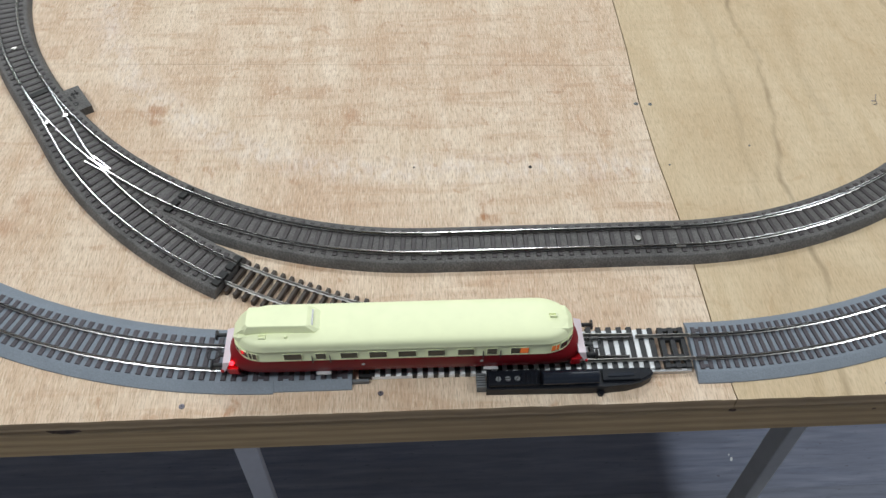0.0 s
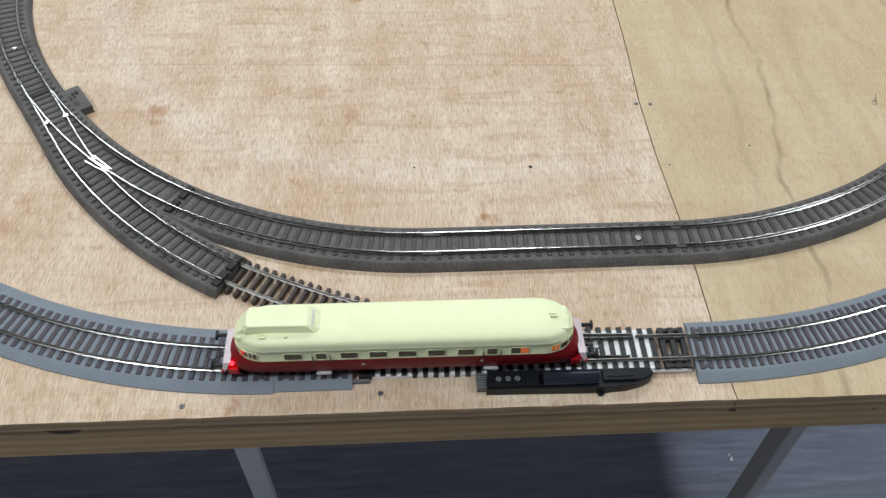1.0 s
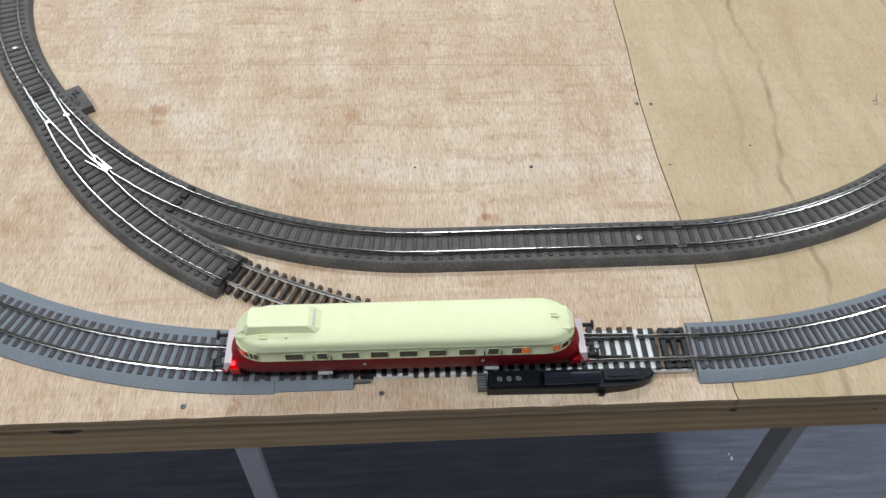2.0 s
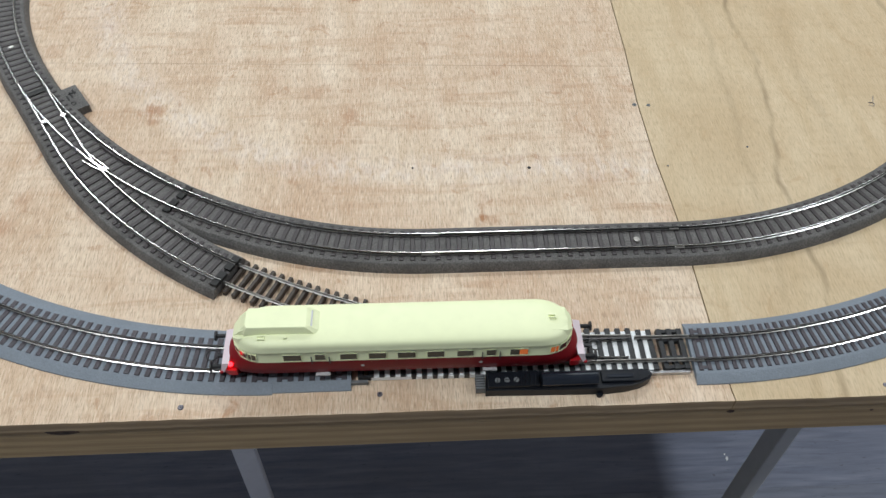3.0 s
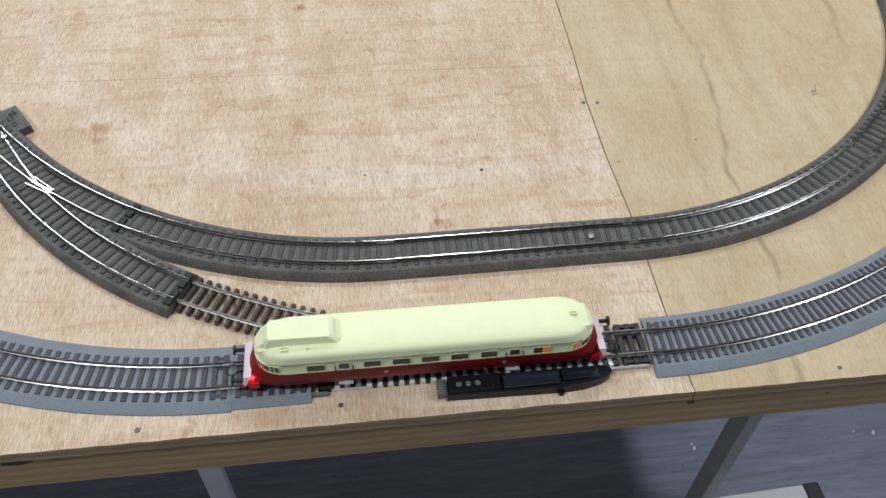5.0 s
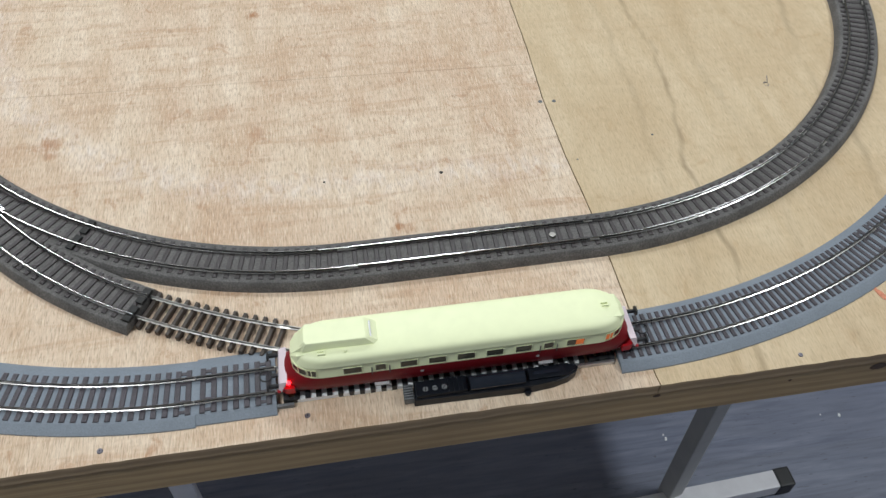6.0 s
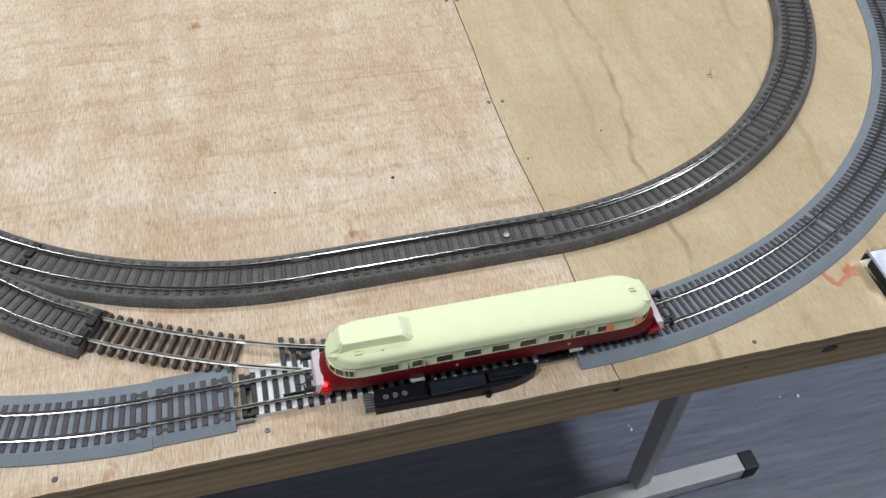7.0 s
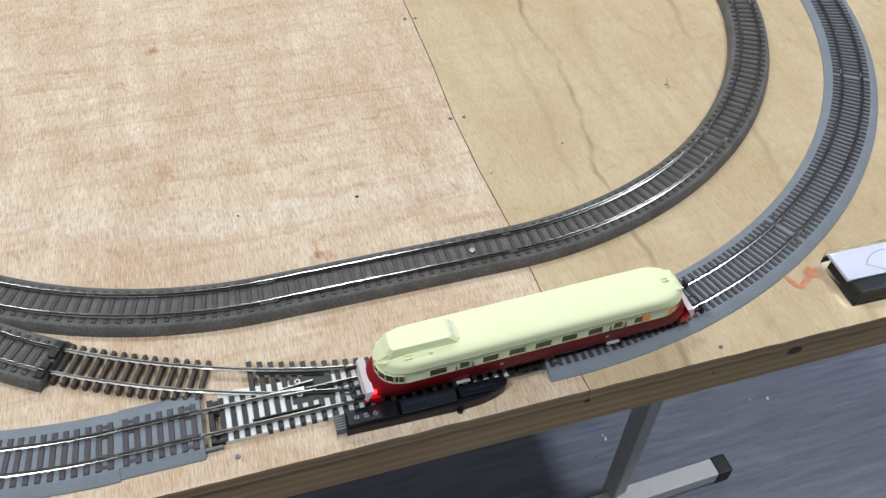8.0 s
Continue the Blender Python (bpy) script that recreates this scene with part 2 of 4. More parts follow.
def clear_plastic():
    m, t, p = nodes_of("clear_acrylic")
    p.inputs["Base Color"].default_value = (0.96, 0.98, 0.97, 1)
    p.inputs["Transmission Weight"].default_value = 1.0
    p.inputs["Roughness"].default_value = 0.03
    p.inputs["IOR"].default_value = 1.15
    return m


M_CLEAR = clear_plastic()


# ---- mesh helpers ----
def mesh_of(name, bm, material, smooth=False):
    bmesh.ops.recalc_face_normals(bm, faces=bm.faces)
    me = bpy.data.meshes.new(name)
    bm.to_mesh(me)
    bm.free()
    for m in material if isinstance(material, (list, tuple)) else (material,):
        me.materials.append(m)
    if smooth:
        for f in me.polygons:
            f.use_smooth = True
        me.set_sharp_from_angle(angle=radians(38))
    return me


def part(name, bm, material, parent=None, label="", smooth=False):
    ob = new(name, mesh_of(name, bm, material, smooth))
    if parent is not None:
        ob.parent = parent
    if label:
        ob["label"] = label
    return ob


def box(bm, x0, x1, y0, y1, z0, z1, m=None, bevel=0.0):
    """A box, its edges bevelled where asked, placed by the matrix m."""
    verts = [bm.verts.new((x, y, z)) for z in (z0, z1) for y in (y0, y1) for x in (x0, x1)]
    faces = [bm.faces.new([verts[i] for i in q]) for q in ((0, 2, 3, 1), (4, 5, 7, 6), (0, 1, 5, 4), (2, 6, 7, 3), (0, 4, 6, 2), (1, 3, 7, 5))]
    if bevel:
        edges = list({e for f in faces for e in f.edges})
        out = bmesh.ops.bevel(bm, geom=edges, offset=bevel, segments=2, profile=0.6, affect="EDGES", clamp_overlap=True)
        verts = list({v for f in out["faces"] for v in f.verts} | {v for v in verts if v.is_valid})
    if m is not None:
        bmesh.ops.transform(bm, matrix=m, verts=verts)
    return bm


def cyl(bm, r, depth, m=None, segments=16, r2=None):
    bmesh.ops.create_cone(bm, cap_ends=True, segments=segments, radius1=r, radius2=r if r2 is None else r2, depth=depth, matrix=m or Matrix())
    return bm


def prism(bm, outline, z0, z1):
    """A straight prism over a plan outline."""
    lo, hi = [bm.verts.new((x, y, z0)) for x, y in outline], [bm.verts.new((x, y, z1)) for x, y in outline]
    n = len(outline)
    bm.faces.new(lo[::-1])
    bm.faces.new(hi)
    for i in range(n):
        bm.faces.new((lo[i], lo[(i + 1) % n], hi[(i + 1) % n], hi[i]))
    return bm


def rings(bm, loops, caps=True):
    """Skin a row of closed loops of equal length."""
    vs = [[bm.verts.new(p) for p in loop] for loop in loops]
    n = len(vs[0])
    for a, b in zip(vs, vs[1:]):
        for i in range(n):
            bm.faces.new((a[i], a[(i + 1) % n], b[(i + 1) % n], b[i]))
    if caps:
        bm.faces.new(vs[0][::-1])
        bm.faces.new(vs[-1])
    return bm


def empty(name, m=None):
    e = new(name)
    e.empty_display_size = 0.01
    if m is not None:
        e.matrix_basis = m
    return e


# ---- track geometry: paths of straights and arcs ----
class Path:
    """segs: rows of (length, curvature); curvature > 0 turns left."""

    def __init__(self, x, y, heading, segs):
        self.nodes, self.length = [], 0.0
        h = radians(heading)
        for length, k in segs:
            self.nodes.append((self.length, x, y, h, k))
            x, y, h = self.step(x, y, h, k, length)
            self.length += length

    @staticmethod
    def step(x, y, h, k, s):
        if abs(k) < 1e-9:
            return x + s * math.cos(h), y + s * math.sin(h), h
        return x + (math.sin(h + k * s) - math.sin(h)) / k, y - (math.cos(h + k * s) - math.cos(h)) / k, h + k * s

    def at(self, s, side=0.0):
        node = [n for n in self.nodes if n[0] <= s + 1e-9][-1] if s >= 0 else self.nodes[0]
        x, y, h = self.step(*node[1:], s - node[0])
        return x - side * math.sin(h), y + side * math.cos(h), h


def sweep(bm, path, s0, s1, profile, step=0.006):
    """A closed profile of (side, z) carried along a path."""
    n = max(2, int((s1 - s0) / step) + 1)
    loops = []
    for i in range(n + 1):
        s = s0 + (s1 - s0) * i / n
        loops.append([(*path.at(s, u)[:2], z) for u, z in profile])
    return rings(bm, loops)


GAUGE = 0.0082  # half of the distance between the rails' middles


def rail_profile(u, top, base):
    """Flat-bottomed rail: foot, web and rounded head."""
    h = top - base
    right = [(0.0011, 0), (0.0011, 0.12 * h), (0.0003, 0.24 * h), (0.0003, 0.62 * h), (0.00048, 0.72 * h), (0.00048, 0.90 * h), (0.0003, h)]
    return [(u + a, base + b) for a, b in right] + [(u - a, base + b) for a, b in reversed(right)]


def sleeper_mesh(name, half, width, z0, z1, rail_z, material):
    """One sleeper with chamfered top and the four rail chairs on it."""
    bm = bmesh.new()
    w, c = width / 2, 0.0003
    loops = [[(-w, -half, z0), (w, -half, z0), (w, half, z0), (-w, half, z0)],
             [(-w, -half, z1 - c), (w, -half, z1 - c), (w, half, z1 - c), (-w, half, z1 - c)],
             [(-w + c, -half + c, z1), (w - c, -half + c, z1), (w - c, half - c, z1), (-w + c, half - c, z1)]]
    rings(bm, loops)
    for side in (-1, 1):
        for d in (-0.00125, 0.00125):
            y = side * GAUGE + d
            box(bm, -0.0007, 0.0007, y - 0.0005, y + 0.0005, z1 - 0.0001, rail_z + 0.0005)
    return mesh_of(name, bm, material)


STYLES = {
    "dark": dict(bed=[(-0.0180, 0.0), (-0.0177, 0.0016), (-0.0156, 0.0066), (-0.0147, 0.0072), (0.0147, 0.0072), (0.0156, 0.0066), (0.0177, 0.0016), (0.0180, 0.0)],
                 bed_mat=M_BALLAST, half=0.0128, width=0.0031, pitch=0.0073, z0=0.0062, z1=0.0079, top=0.0104, mat=M_SLEEPER_DARK, rail=M_RAIL),
    "grey": dict(bed=[(-0.0226, 0.0), (-0.0224, 0.0008), (-0.0172, 0.0037), (-0.0162, 0.0040), (0.0162, 0.0040), (0.0172, 0.0037), (0.0224, 0.0008), (0.0226, 0.0)],
                 bed_mat=M_FOAM, half=0.0150, width=0.0031, pitch=0.0061, z0=0.0030, z1=0.0048, top=0.0073, mat=M_SLEEPER_GREY, rail=M_RAIL),
    "bare": dict(bed=None, bed_mat=None, half=0.0140, width=0.0024, pitch=0.0067, z0=0.0, z1=0.0042, top=0.0067, mat=M_SLEEPER_BROWN, rail=M_RAIL_DULL),
}
STYLES["grey_dense"] = dict(STYLES["grey"], width=0.0026, pitch=0.0050)
for key, st in STYLES.items():
    st["mesh"] = sleeper_mesh("sleeper", st["half"], st["width"], st["z0"], st["z1"], st["z1"], st["mat"])


def lay_sleepers(owner, path, s0, s1, st, skip=()):
    n = max(1, round((s1 - s0) / st["pitch"]))
    for i in range(n):
        s = s0 + (s1 - s0) * (i + 0.5) / n
        if any(a <= s <= b for a, b in skip):
            continue
        x, y, h = path.at(s)
        ob = new("sleeper", st["mesh"])
        ob.parent = owner
        ob.matrix_basis = pose(x + random.uniform(-1, 1) * 0.0001, y, 0, 0, 0, math.degrees(h) + random.uniform(-0.5, 0.5))


def track_piece(name, label, path, s0, s1, style, group, joiners=True, bed_out=0.0, bed_in=0.0):
    """One length of track: bed (its two edges moved where it was cut off centre), two rails, joiners and single sleepers."""
    st = STYLES[style]
    owner = tagged(empty(name), label, "model track", group)
    if st["bed"]:
        bm = bmesh.new()
        sweep(bm, path, s0, s1, [(u + (bed_out if u > 0 else bed_in), z) for u, z in st["bed"]])
        part("roadbed", bm, st["bed_mat"], owner, smooth=True)
    for side in (-1, 1):
        bm = bmesh.new()
        sweep(bm, path, s0 + 0.0002, s1 - 0.0002, rail_profile(side * GAUGE, st["top"], st["z1"] + 0.0001))
        part("rail", bm, st["rail"], owner, smooth=True)
        if joiners:
            bm = bmesh.new()
            u, z = side * GAUGE, st["z1"]
            for e in (s0, ):
                sweep(bm, path, e, e + 0.006, [(u - 0.0013, z + 0.0002), (u + 0.0013, z + 0.0002), (u + 0.0013, z + 0.0009), (u + 0.0006, z + 0.0013), (u - 0.0006, z + 0.0013), (u - 0.0013, z + 0.0009)])
            part("rail_joiner", bm, M_RAIL_DULL, owner)
    lay_sleepers(owner, path, s0 + 0.001, s1 - 0.001, st)
    if style.startswith("grey"):
        # the end sleepers are tied into frames
        for e in (s0 + 0.0010 + st["pitch"], s1 - 0.0010 - st["pitch"]):
            for u in (-0.0128, -0.0060, 0.0060, 0.0128):
                x, y, h = path.at(e, u)
                bm = bmesh.new()
                box(bm, -0.0022, 0.0022, -0.0009, 0.0009, 0.0030, 0.0046)
                part("web", bm, st["mat"], owner).matrix_basis = pose(x, y, 0, 0, 0, math.degrees(h))
    return owner


# ---- the room ----
FLOOR_Z = -0.75
RX0, RX1, RY0, RY1 = -2.4, 2.6, -1.9, 2.5


def slab(name, x0, x1, y0, y1, z0, z1, material, label, category):
    bm = bmesh.new()
    box(bm, x0, x1, y0, y1, z0, z1)
    return tagged(part(name, bm, material), label, category, kind="structure")


slab("floor", RX0, RX1, RY0, RY1, FLOOR_Z - 0.06, FLOOR_Z - 0.008, M_SLOT, "grey laminate plank floor below the table", "floor")
slab("ceiling", RX0, RX1, RY0, RY1, CEILING_Z, CEILING_Z + 0.08, M_WALL, "plain white ceiling of the room", "ceiling")
slab("wall_north", RX0 - 0.1, RX1 + 0.1, RY1, RY1 + 0.1, FLOOR_Z - 0.06, CEILING_Z + 0.08, M_WALL, "plain white painted wall", "wall")
slab("wall_south", RX0 - 0.1, RX1 + 0.1, RY0 - 0.1, RY0, FLOOR_Z - 0.06, CEILING_Z + 0.08, M_WALL, "plain white painted wall", "wall")
slab("wall_west", RX0 - 0.1, RX0, RY0, RY1, FLOOR_Z - 0.06, CEILING_Z + 0.08, M_WALL, "plain white painted wall", "wall")
slab("wall_east", RX1, RX1 + 0.1, RY0, RY1, FLOOR_Z - 0.06, CEILING_Z + 0.08, M_WALL, "plain white painted wall", "wall")

# ---- the table: two plywood sheets on a softwood rail and metal legs ----
TX0, TX1, TY1, PLY = -1.45, 0.66, 1.15, 0.009
SEAM_LINE = [(0.0, 0.1000), (0.0065, 0.0993), (0.055, 0.0985), (0.100, 0.0985), (0.140, 0.0980), (0.1675, 0.0968), (0.2015, 0.0948), (0.270, 0.0940), (0.335, 0.0966), (0.425, 0.0975), (TY1, 0.100)]  # y, x


def ply_sheet(name, x0, x1, material, label):
    """A sheet with a slightly ragged front edge."""
    bm = bmesh.new()
    n = int((x1 - x0) / 0.006)
    outline = []
    for i in range(n + 1):
        x = x0 + (x1 - x0) * i / n
        outline.append((x, 0.0004 * noise.noise((x * 45, 0, 0)) + 0.0005 * noise.noise((x * 260, 3, 0)) if 0 < i < n else 0.0))
    seam = [(x, y) for y, x in SEAM_LINE[1:-1]]
    outline = outline[1:-1]
    if x0 == TX0:
        outline = [(x0, 0.0)] + outline + [(SEAM_LINE[0][1] - 0.0004, 0.0)] + [(x - 0.0004, y) for x, y in seam] + [(SEAM_LINE[-1][1] - 0.0004, TY1), (x0, TY1)]
    else:
        outline = [(SEAM_LINE[0][1] + 0.0004, 0.0)] + outline + [(x1, 0.0), (x1, TY1), (SEAM_LINE[-1][1] + 0.0004, TY1)] + [(x + 0.0004, y) for x, y in reversed(seam)]
    prism(bm, outline, -PLY, 0.0)
    ob = tagged(part(name, bm, [material, M_PLY_EDGE]), label, "plywood sheet")
    for f in ob.data.polygons:
        f.material_index = 0 if f.normal.z > 0.5 else 1
    return ob


ply_sheet("plywood_sheet", TX0, 0.0990, M_PLY_A, "rosy tan plywood sheet with brown stains as tabletop")
ply_sheet("plywood_sheet", 0.1010, TX1, M_PLY_B, "yellowish plywood sheet with long dark grain streaks")
bm = bmesh.new()
EDGE = tagged(empty("edge_timber"), "knotty brown softwood rail under the plywood edge", "timber")
box(bm, TX0, TX1, 0.0015, 0.028, -0.0420, -PLY, bevel=0.0012)
for v in bm.verts:
    if v.co.z < -0.03:
        v.co.z += 0.006 * (v.co.x + 0.066)
part("beam", bm, M_TIMBER, EDGE, "long brown softwood beam, planed a little out of true")


def folding_leg(x, y, label, post_paint):
    """A square tube leg with a foot bar and rubber caps."""
    leg = tagged(empty("table_leg", pose(x, y, FLOOR_Z)), label, "table leg", "legs of the table")
    bm = bmesh.new()
    box(bm, -0.0122, 0.0122, -0.0122, 0.0122, 0.014, -FLOOR_Z - PLY, bevel=0.002)
    part("post", bm, post_paint, leg).matrix_basis = pose(0, 0, 0, 0, 0, 14)
    bm = bmesh.new()
    box(bm, -0.165, 0.165, -0.0135, 0.0135, 0.003, 0.030, bevel=0.002)
    part("foot_bar", bm, M_TUBE, leg, "silver painted square tube").matrix_basis = pose(-0.001, -0.014, 0, 0, 0, 2.5)
    for e in (-1, 1):
        bm = bmesh.new()
        box(bm, -0.0125, 0.0125, -0.0148, 0.0148, 0.0, 0.0315, bevel=0.003)
        part("end_cap", bm, M_RUBBER, leg, "black rubber end cap").matrix_basis = pose(e * 0.1745 - 0.001, -0.014 + 0.0076 * e, 0, 0, 0, 2.5)
    return leg


LEG = folding_leg(0.353, 0.222, "grey square tube table leg with silver foot bar", M_TUBE_GREY)
folding_leg(-0.2930, 0.222, "silver square tube table leg with foot bar", M_TUBE)
copy_thing(LEG, pose(0.347, 0.98, FLOOR_Z))
copy_thing(LEG, pose(-0.296, 0.98, FLOOR_Z))

# ---- track plan ----
R_DARK_R = 0.328
DARK_STRAIGHT = Path(-0.0750, 0.1191, 0.14, [(0.162, 0)])
DARK_RIGHT = Path(0.087, 0.1195, 0, [(math.pi * R_DARK_R, 1 / R_DARK_R)])
DARK_LEFT = Path(-0.0750, 0.1191, 180, [(0.185, -2.930), (0.110, -2.493), (0.120, -2.059), (0.52, -3.03)])
BRANCH = Path(-0.2056, 0.1003, 150.72, [(0.189, -2.650), (0.085, 0.324)])
GREY_RIGHT = Path(0.080, 0.0338, -1.0, [(math.pi * 0.412, 1 / 0.412)])
GREY_LEFT = Path(-0.125, 0.0355, 180, [(0.046, 0), (math.pi * 0.427, -1 / 0.427)])
NEAR = Path(-0.125, 0.0355, -0.28, [(0.205, 0)])
BROWN = Path(0.0450, 0.0360, 180, [(0.140, -2.082), (0.1216, -1.630)])

G = "dark moulded-ballast track pieces"
L_CURVE = "curved model track on dark grey moulded ballast"
track_piece("straight_track", "straight model track on dark grey moulded ballast", DARK_STRAIGHT, 0, 0.162, "dark", G)
for i in range(5):
    a = R_DARK_R * radians(36)
    track_piece("curved_track", L_CURVE, DARK_RIGHT, i * a, (i + 1) * a, "dark", G)
S_TURN0, S_TURN1 = 0.182, 0.3766
track_piece("curved_track", L_CURVE, DARK_LEFT, 0, S_TURN0, "dark", G)
for i in range(3):
    track_piece("curved_track", L_CURVE, DARK_LEFT, S_TURN1 + i * 0.18, S_TURN1 + (i + 1) * 0.18, "dark", G)
G = "grey foam-bedded track pieces"
L_CURVE = "curved model track bedded in blue-grey foam underlay"
for i in range(6):
    a = 0.412 * radians(29.5)
    track_piece("curved_track", L_CURVE, GREY_RIGHT, i * a, (i + 1) * a, "grey_dense", G, bed_out=-0.0014)
track_piece("straight_track", "short straight model track in blue-grey foam underlay", GREY_LEFT, 0, 0.046, "grey", G, bed_out=-0.0020, bed_in=-0.0018)
for i in range(5):
    a = 0.427 * radians(30)
    track_piece("curved_track", L_CURVE, GREY_LEFT, 0.046 + i * a, 0.046 + (i + 1) * a, "grey", G, bed_out=-0.0009 if i == 0 else 0.0, bed_in=-0.0009 if i == 0 else 0.0)
S_BROWN0 = 0.166
track_piece("flexible_track", "tarnished bare track piece with brown plastic sleepers", BROWN, S_BROWN0, BROWN.length, "bare", "bare track pieces")

# ---- points: a set of points with its crossing, in the dark ballast track ----
BRANCH_L = BRANCH.length


def gap_at(d):
    a, b = DARK_LEFT.at(S_TURN1 - d), BRANCH.at(BRANCH_L - d)
    return math.hypot(a[0] - b[0], a[1] - b[1]), a, b


def strip(owner, name, path, s0, s1, side, top, base, material, label=""):
    bm = bmesh.new()
    sweep(bm, path, s0, s1, rail_profile(side, top, base))
    return part(name, bm, material, owner, label, smooth=True)


def long_sleeper(owner, x, y, heading, half, width, z0, z1, material):
    bm = bmesh.new()
    box(bm, -width / 2, width / 2, -half, half, z0, z1, bevel=0.00025)
    ob = part("sleeper", bm, material, owner)
    ob.matrix_basis = pose(x, y, 0, 0, 0, math.degrees(heading))


def disc(owner, name, x, y, z, r, h, material, label="", segments=14):
    bm = bmesh.new()
    cyl(bm, r, h, segments=segments)
    ob = part(name, bm, material, owner, label)
    ob.matrix_basis = pose(x, y, z + h / 2)
    return ob


def ring(owner, name, x, y, z, r, wire, material):
    bm = bmesh.new()
    loops = []
    for i in range(17):
        a = 2 * math.pi * i / 16
        loops.append([((r + wire * math.cos(b)) * math.cos(a), (r + wire * math.cos(b)) * math.sin(a), wire * math.sin(b)) for b in [k * math.pi / 3 for k in range(6)]])
    rings(bm, loops, caps=False)
    ob = part(name, bm, material, owner)
    ob.matrix_basis = pose(x, y, z)
    return ob


def dark_turnout():
    st = STYLES["dark"]
    owner = tagged(empty("turnout"), "dark grey ballast turnout with bright polished point rails", "model turnout", "dark moulded-ballast track pieces")
    bm = bmesh.new()
    sweep(bm, DARK_LEFT, S_TURN0, S_TURN1, st["bed"])
    part("roadbed", bm, M_BALLAST, owner, smooth=True)
    bm = bmesh.new()
    sweep(bm, BRANCH, 0, BRANCH_L - 0.003, [(u, z * 0.955) for u, z in st["bed"]])
    part("roadbed", bm, M_BALLAST, owner, smooth=True)
    d = 0.0035
    while d < BRANCH_L:
        sep, a, b = gap_at(min(d, S_TURN1 - S_TURN0))
        if d < S_TURN1 - S_TURN0 and sep < 0.027:
            ang = (a[2] + b[2]) / 2
            long_sleeper(owner, (a[0] + b[0]) / 2, (a[1] + b[1]) / 2, ang, 0.013 + sep / 2, 0.0025, 0.006, 0.0079, M_SLEEPER_DARK)
        else:
            for path, s in ((DARK_LEFT, S_TURN1 - d), (BRANCH, BRANCH_L - d)):
                if path is BRANCH or s > S_TURN0 + 0.002:
                    x, y, h = path.at(s)
                    ob = new("sleeper", st["mesh"])
                    ob.parent = owner
                    ob.matrix_basis = pose(x, y, 0, 0, 0, math.degrees(h))
        d += 0.0070
    top, base = st["top"], st["z1"] + 0.0001
    cross = next(k * 0.001 for k in range(30, 200) if gap_at(k * 0.001)[0] > 2 * GAUGE)
    # the running rails
    strip(owner, "stock_rail", DARK_LEFT, S_TURN0, S_TURN1, -GAUGE, top, base, M_RAIL)
    strip(owner, "stock_rail", BRANCH, 0.0, BRANCH_L - 0.004, GAUGE, top, base, M_RAIL_BRIGHT)
    strip(owner, "point_rail", DARK_LEFT, S_TURN0, S_TURN1 - cross - 0.004, GAUGE, top, base, M_RAIL)
    strip(owner, "point_rail", DARK_LEFT, S_TURN1 - cross + 0.004, S_TURN1 - 0.019, GAUGE, top - 0.0002, base, M_RAIL_BRIGHT)
    strip(owner, "point_rail", BRANCH, 0.0, BRANCH_L - cross - 0.004, -GAUGE, top, base, M_RAIL)
    strip(owner, "point_rail", BRANCH, BRANCH_L - cross + 0.004, BRANCH_L - 0.019, -GAUGE, top - 0.0002, base, M_RAIL_BRIGHT)
    for path, side, s in ((DARK_LEFT, -GAUGE + 0.0022, S_TURN1 - cross), (BRANCH, GAUGE - 0.0022, BRANCH_L - cross)):
        strip(owner, "guard_rail", path, s - 0.016, s + 0.016, side, top - 0.0006, base, M_SLEEPER_DARK)
    x0, y0, h0 = DARK_LEFT.at(S_TURN1 - cross, GAUGE)
    bm = bmesh.new()
    prism(bm, [(-0.010, -0.0016), (-0.003, -0.0011), (0.012, -0.0004), (0.012, 0.0004), (-0.003, 0.0011), (-0.010, 0.0016)], 0.0081, 0.0103)
    part("frog", bm, M_RAIL_BRIGHT, owner, "bright metal crossing nose").matrix_basis = pose(x0, y0, 0, 0, 0, math.degrees(h0) + 2)
    # wing rails beside the nose
    for dy in (-0.0030, 0.0030):
        bm = bmesh.new()
        box(bm, -0.011, 0.011, -0.00035, 0.00035, 0.008, 0.0102)
        part("wing_rail", bm, M_RAIL_BRIGHT, owner).matrix_basis = pose(x0, y0, 0, 0, 0, math.degrees(h0) + 2) @ pose(0, dy, 0, 0, 0, 4 if dy > 0 else -4)
    # pivots, tie slot and the throw rod
    for x, y in ((-0.3601, 0.2485), (-0.3481, 0.2558)):
        disc(owner, "pivot", x, y, 0.0079, 0.0021, 0.0028, M_RAIL_BRIGHT, "round bright pivot of the point rail")
    x, y, h = DARK_LEFT.at(S_TURN1 - 0.0180)
    bm = bmesh.new()
    box(bm, -0.0026, 0.0026, -0.011, 0.011, 0.0073, 0.0082)
    part("tie_bar", bm, M_SLOT, owner, "black sliding tie bar").matrix_basis = pose(x, y, 0, 0, 0, math.degrees(h))
    # black clips where the neighbouring pieces join
    for path, s in ((DARK_LEFT, S_TURN0), (BRANCH, 0.002)):
        for u in (-0.0105, -0.004, 0.004, 0.0105):
            x, y, h = path.at(s, u)
            bm = bmesh.new()
            box(bm, -0.0024, 0.0024, -0.0026, 0.0026, 0.0068, 0.0092)
            part("joint_clip", bm, M_SLOT, owner).matrix_basis = pose(x, y, 0, 0, 0, math.degrees(h))
    return owner


dark_turnout()


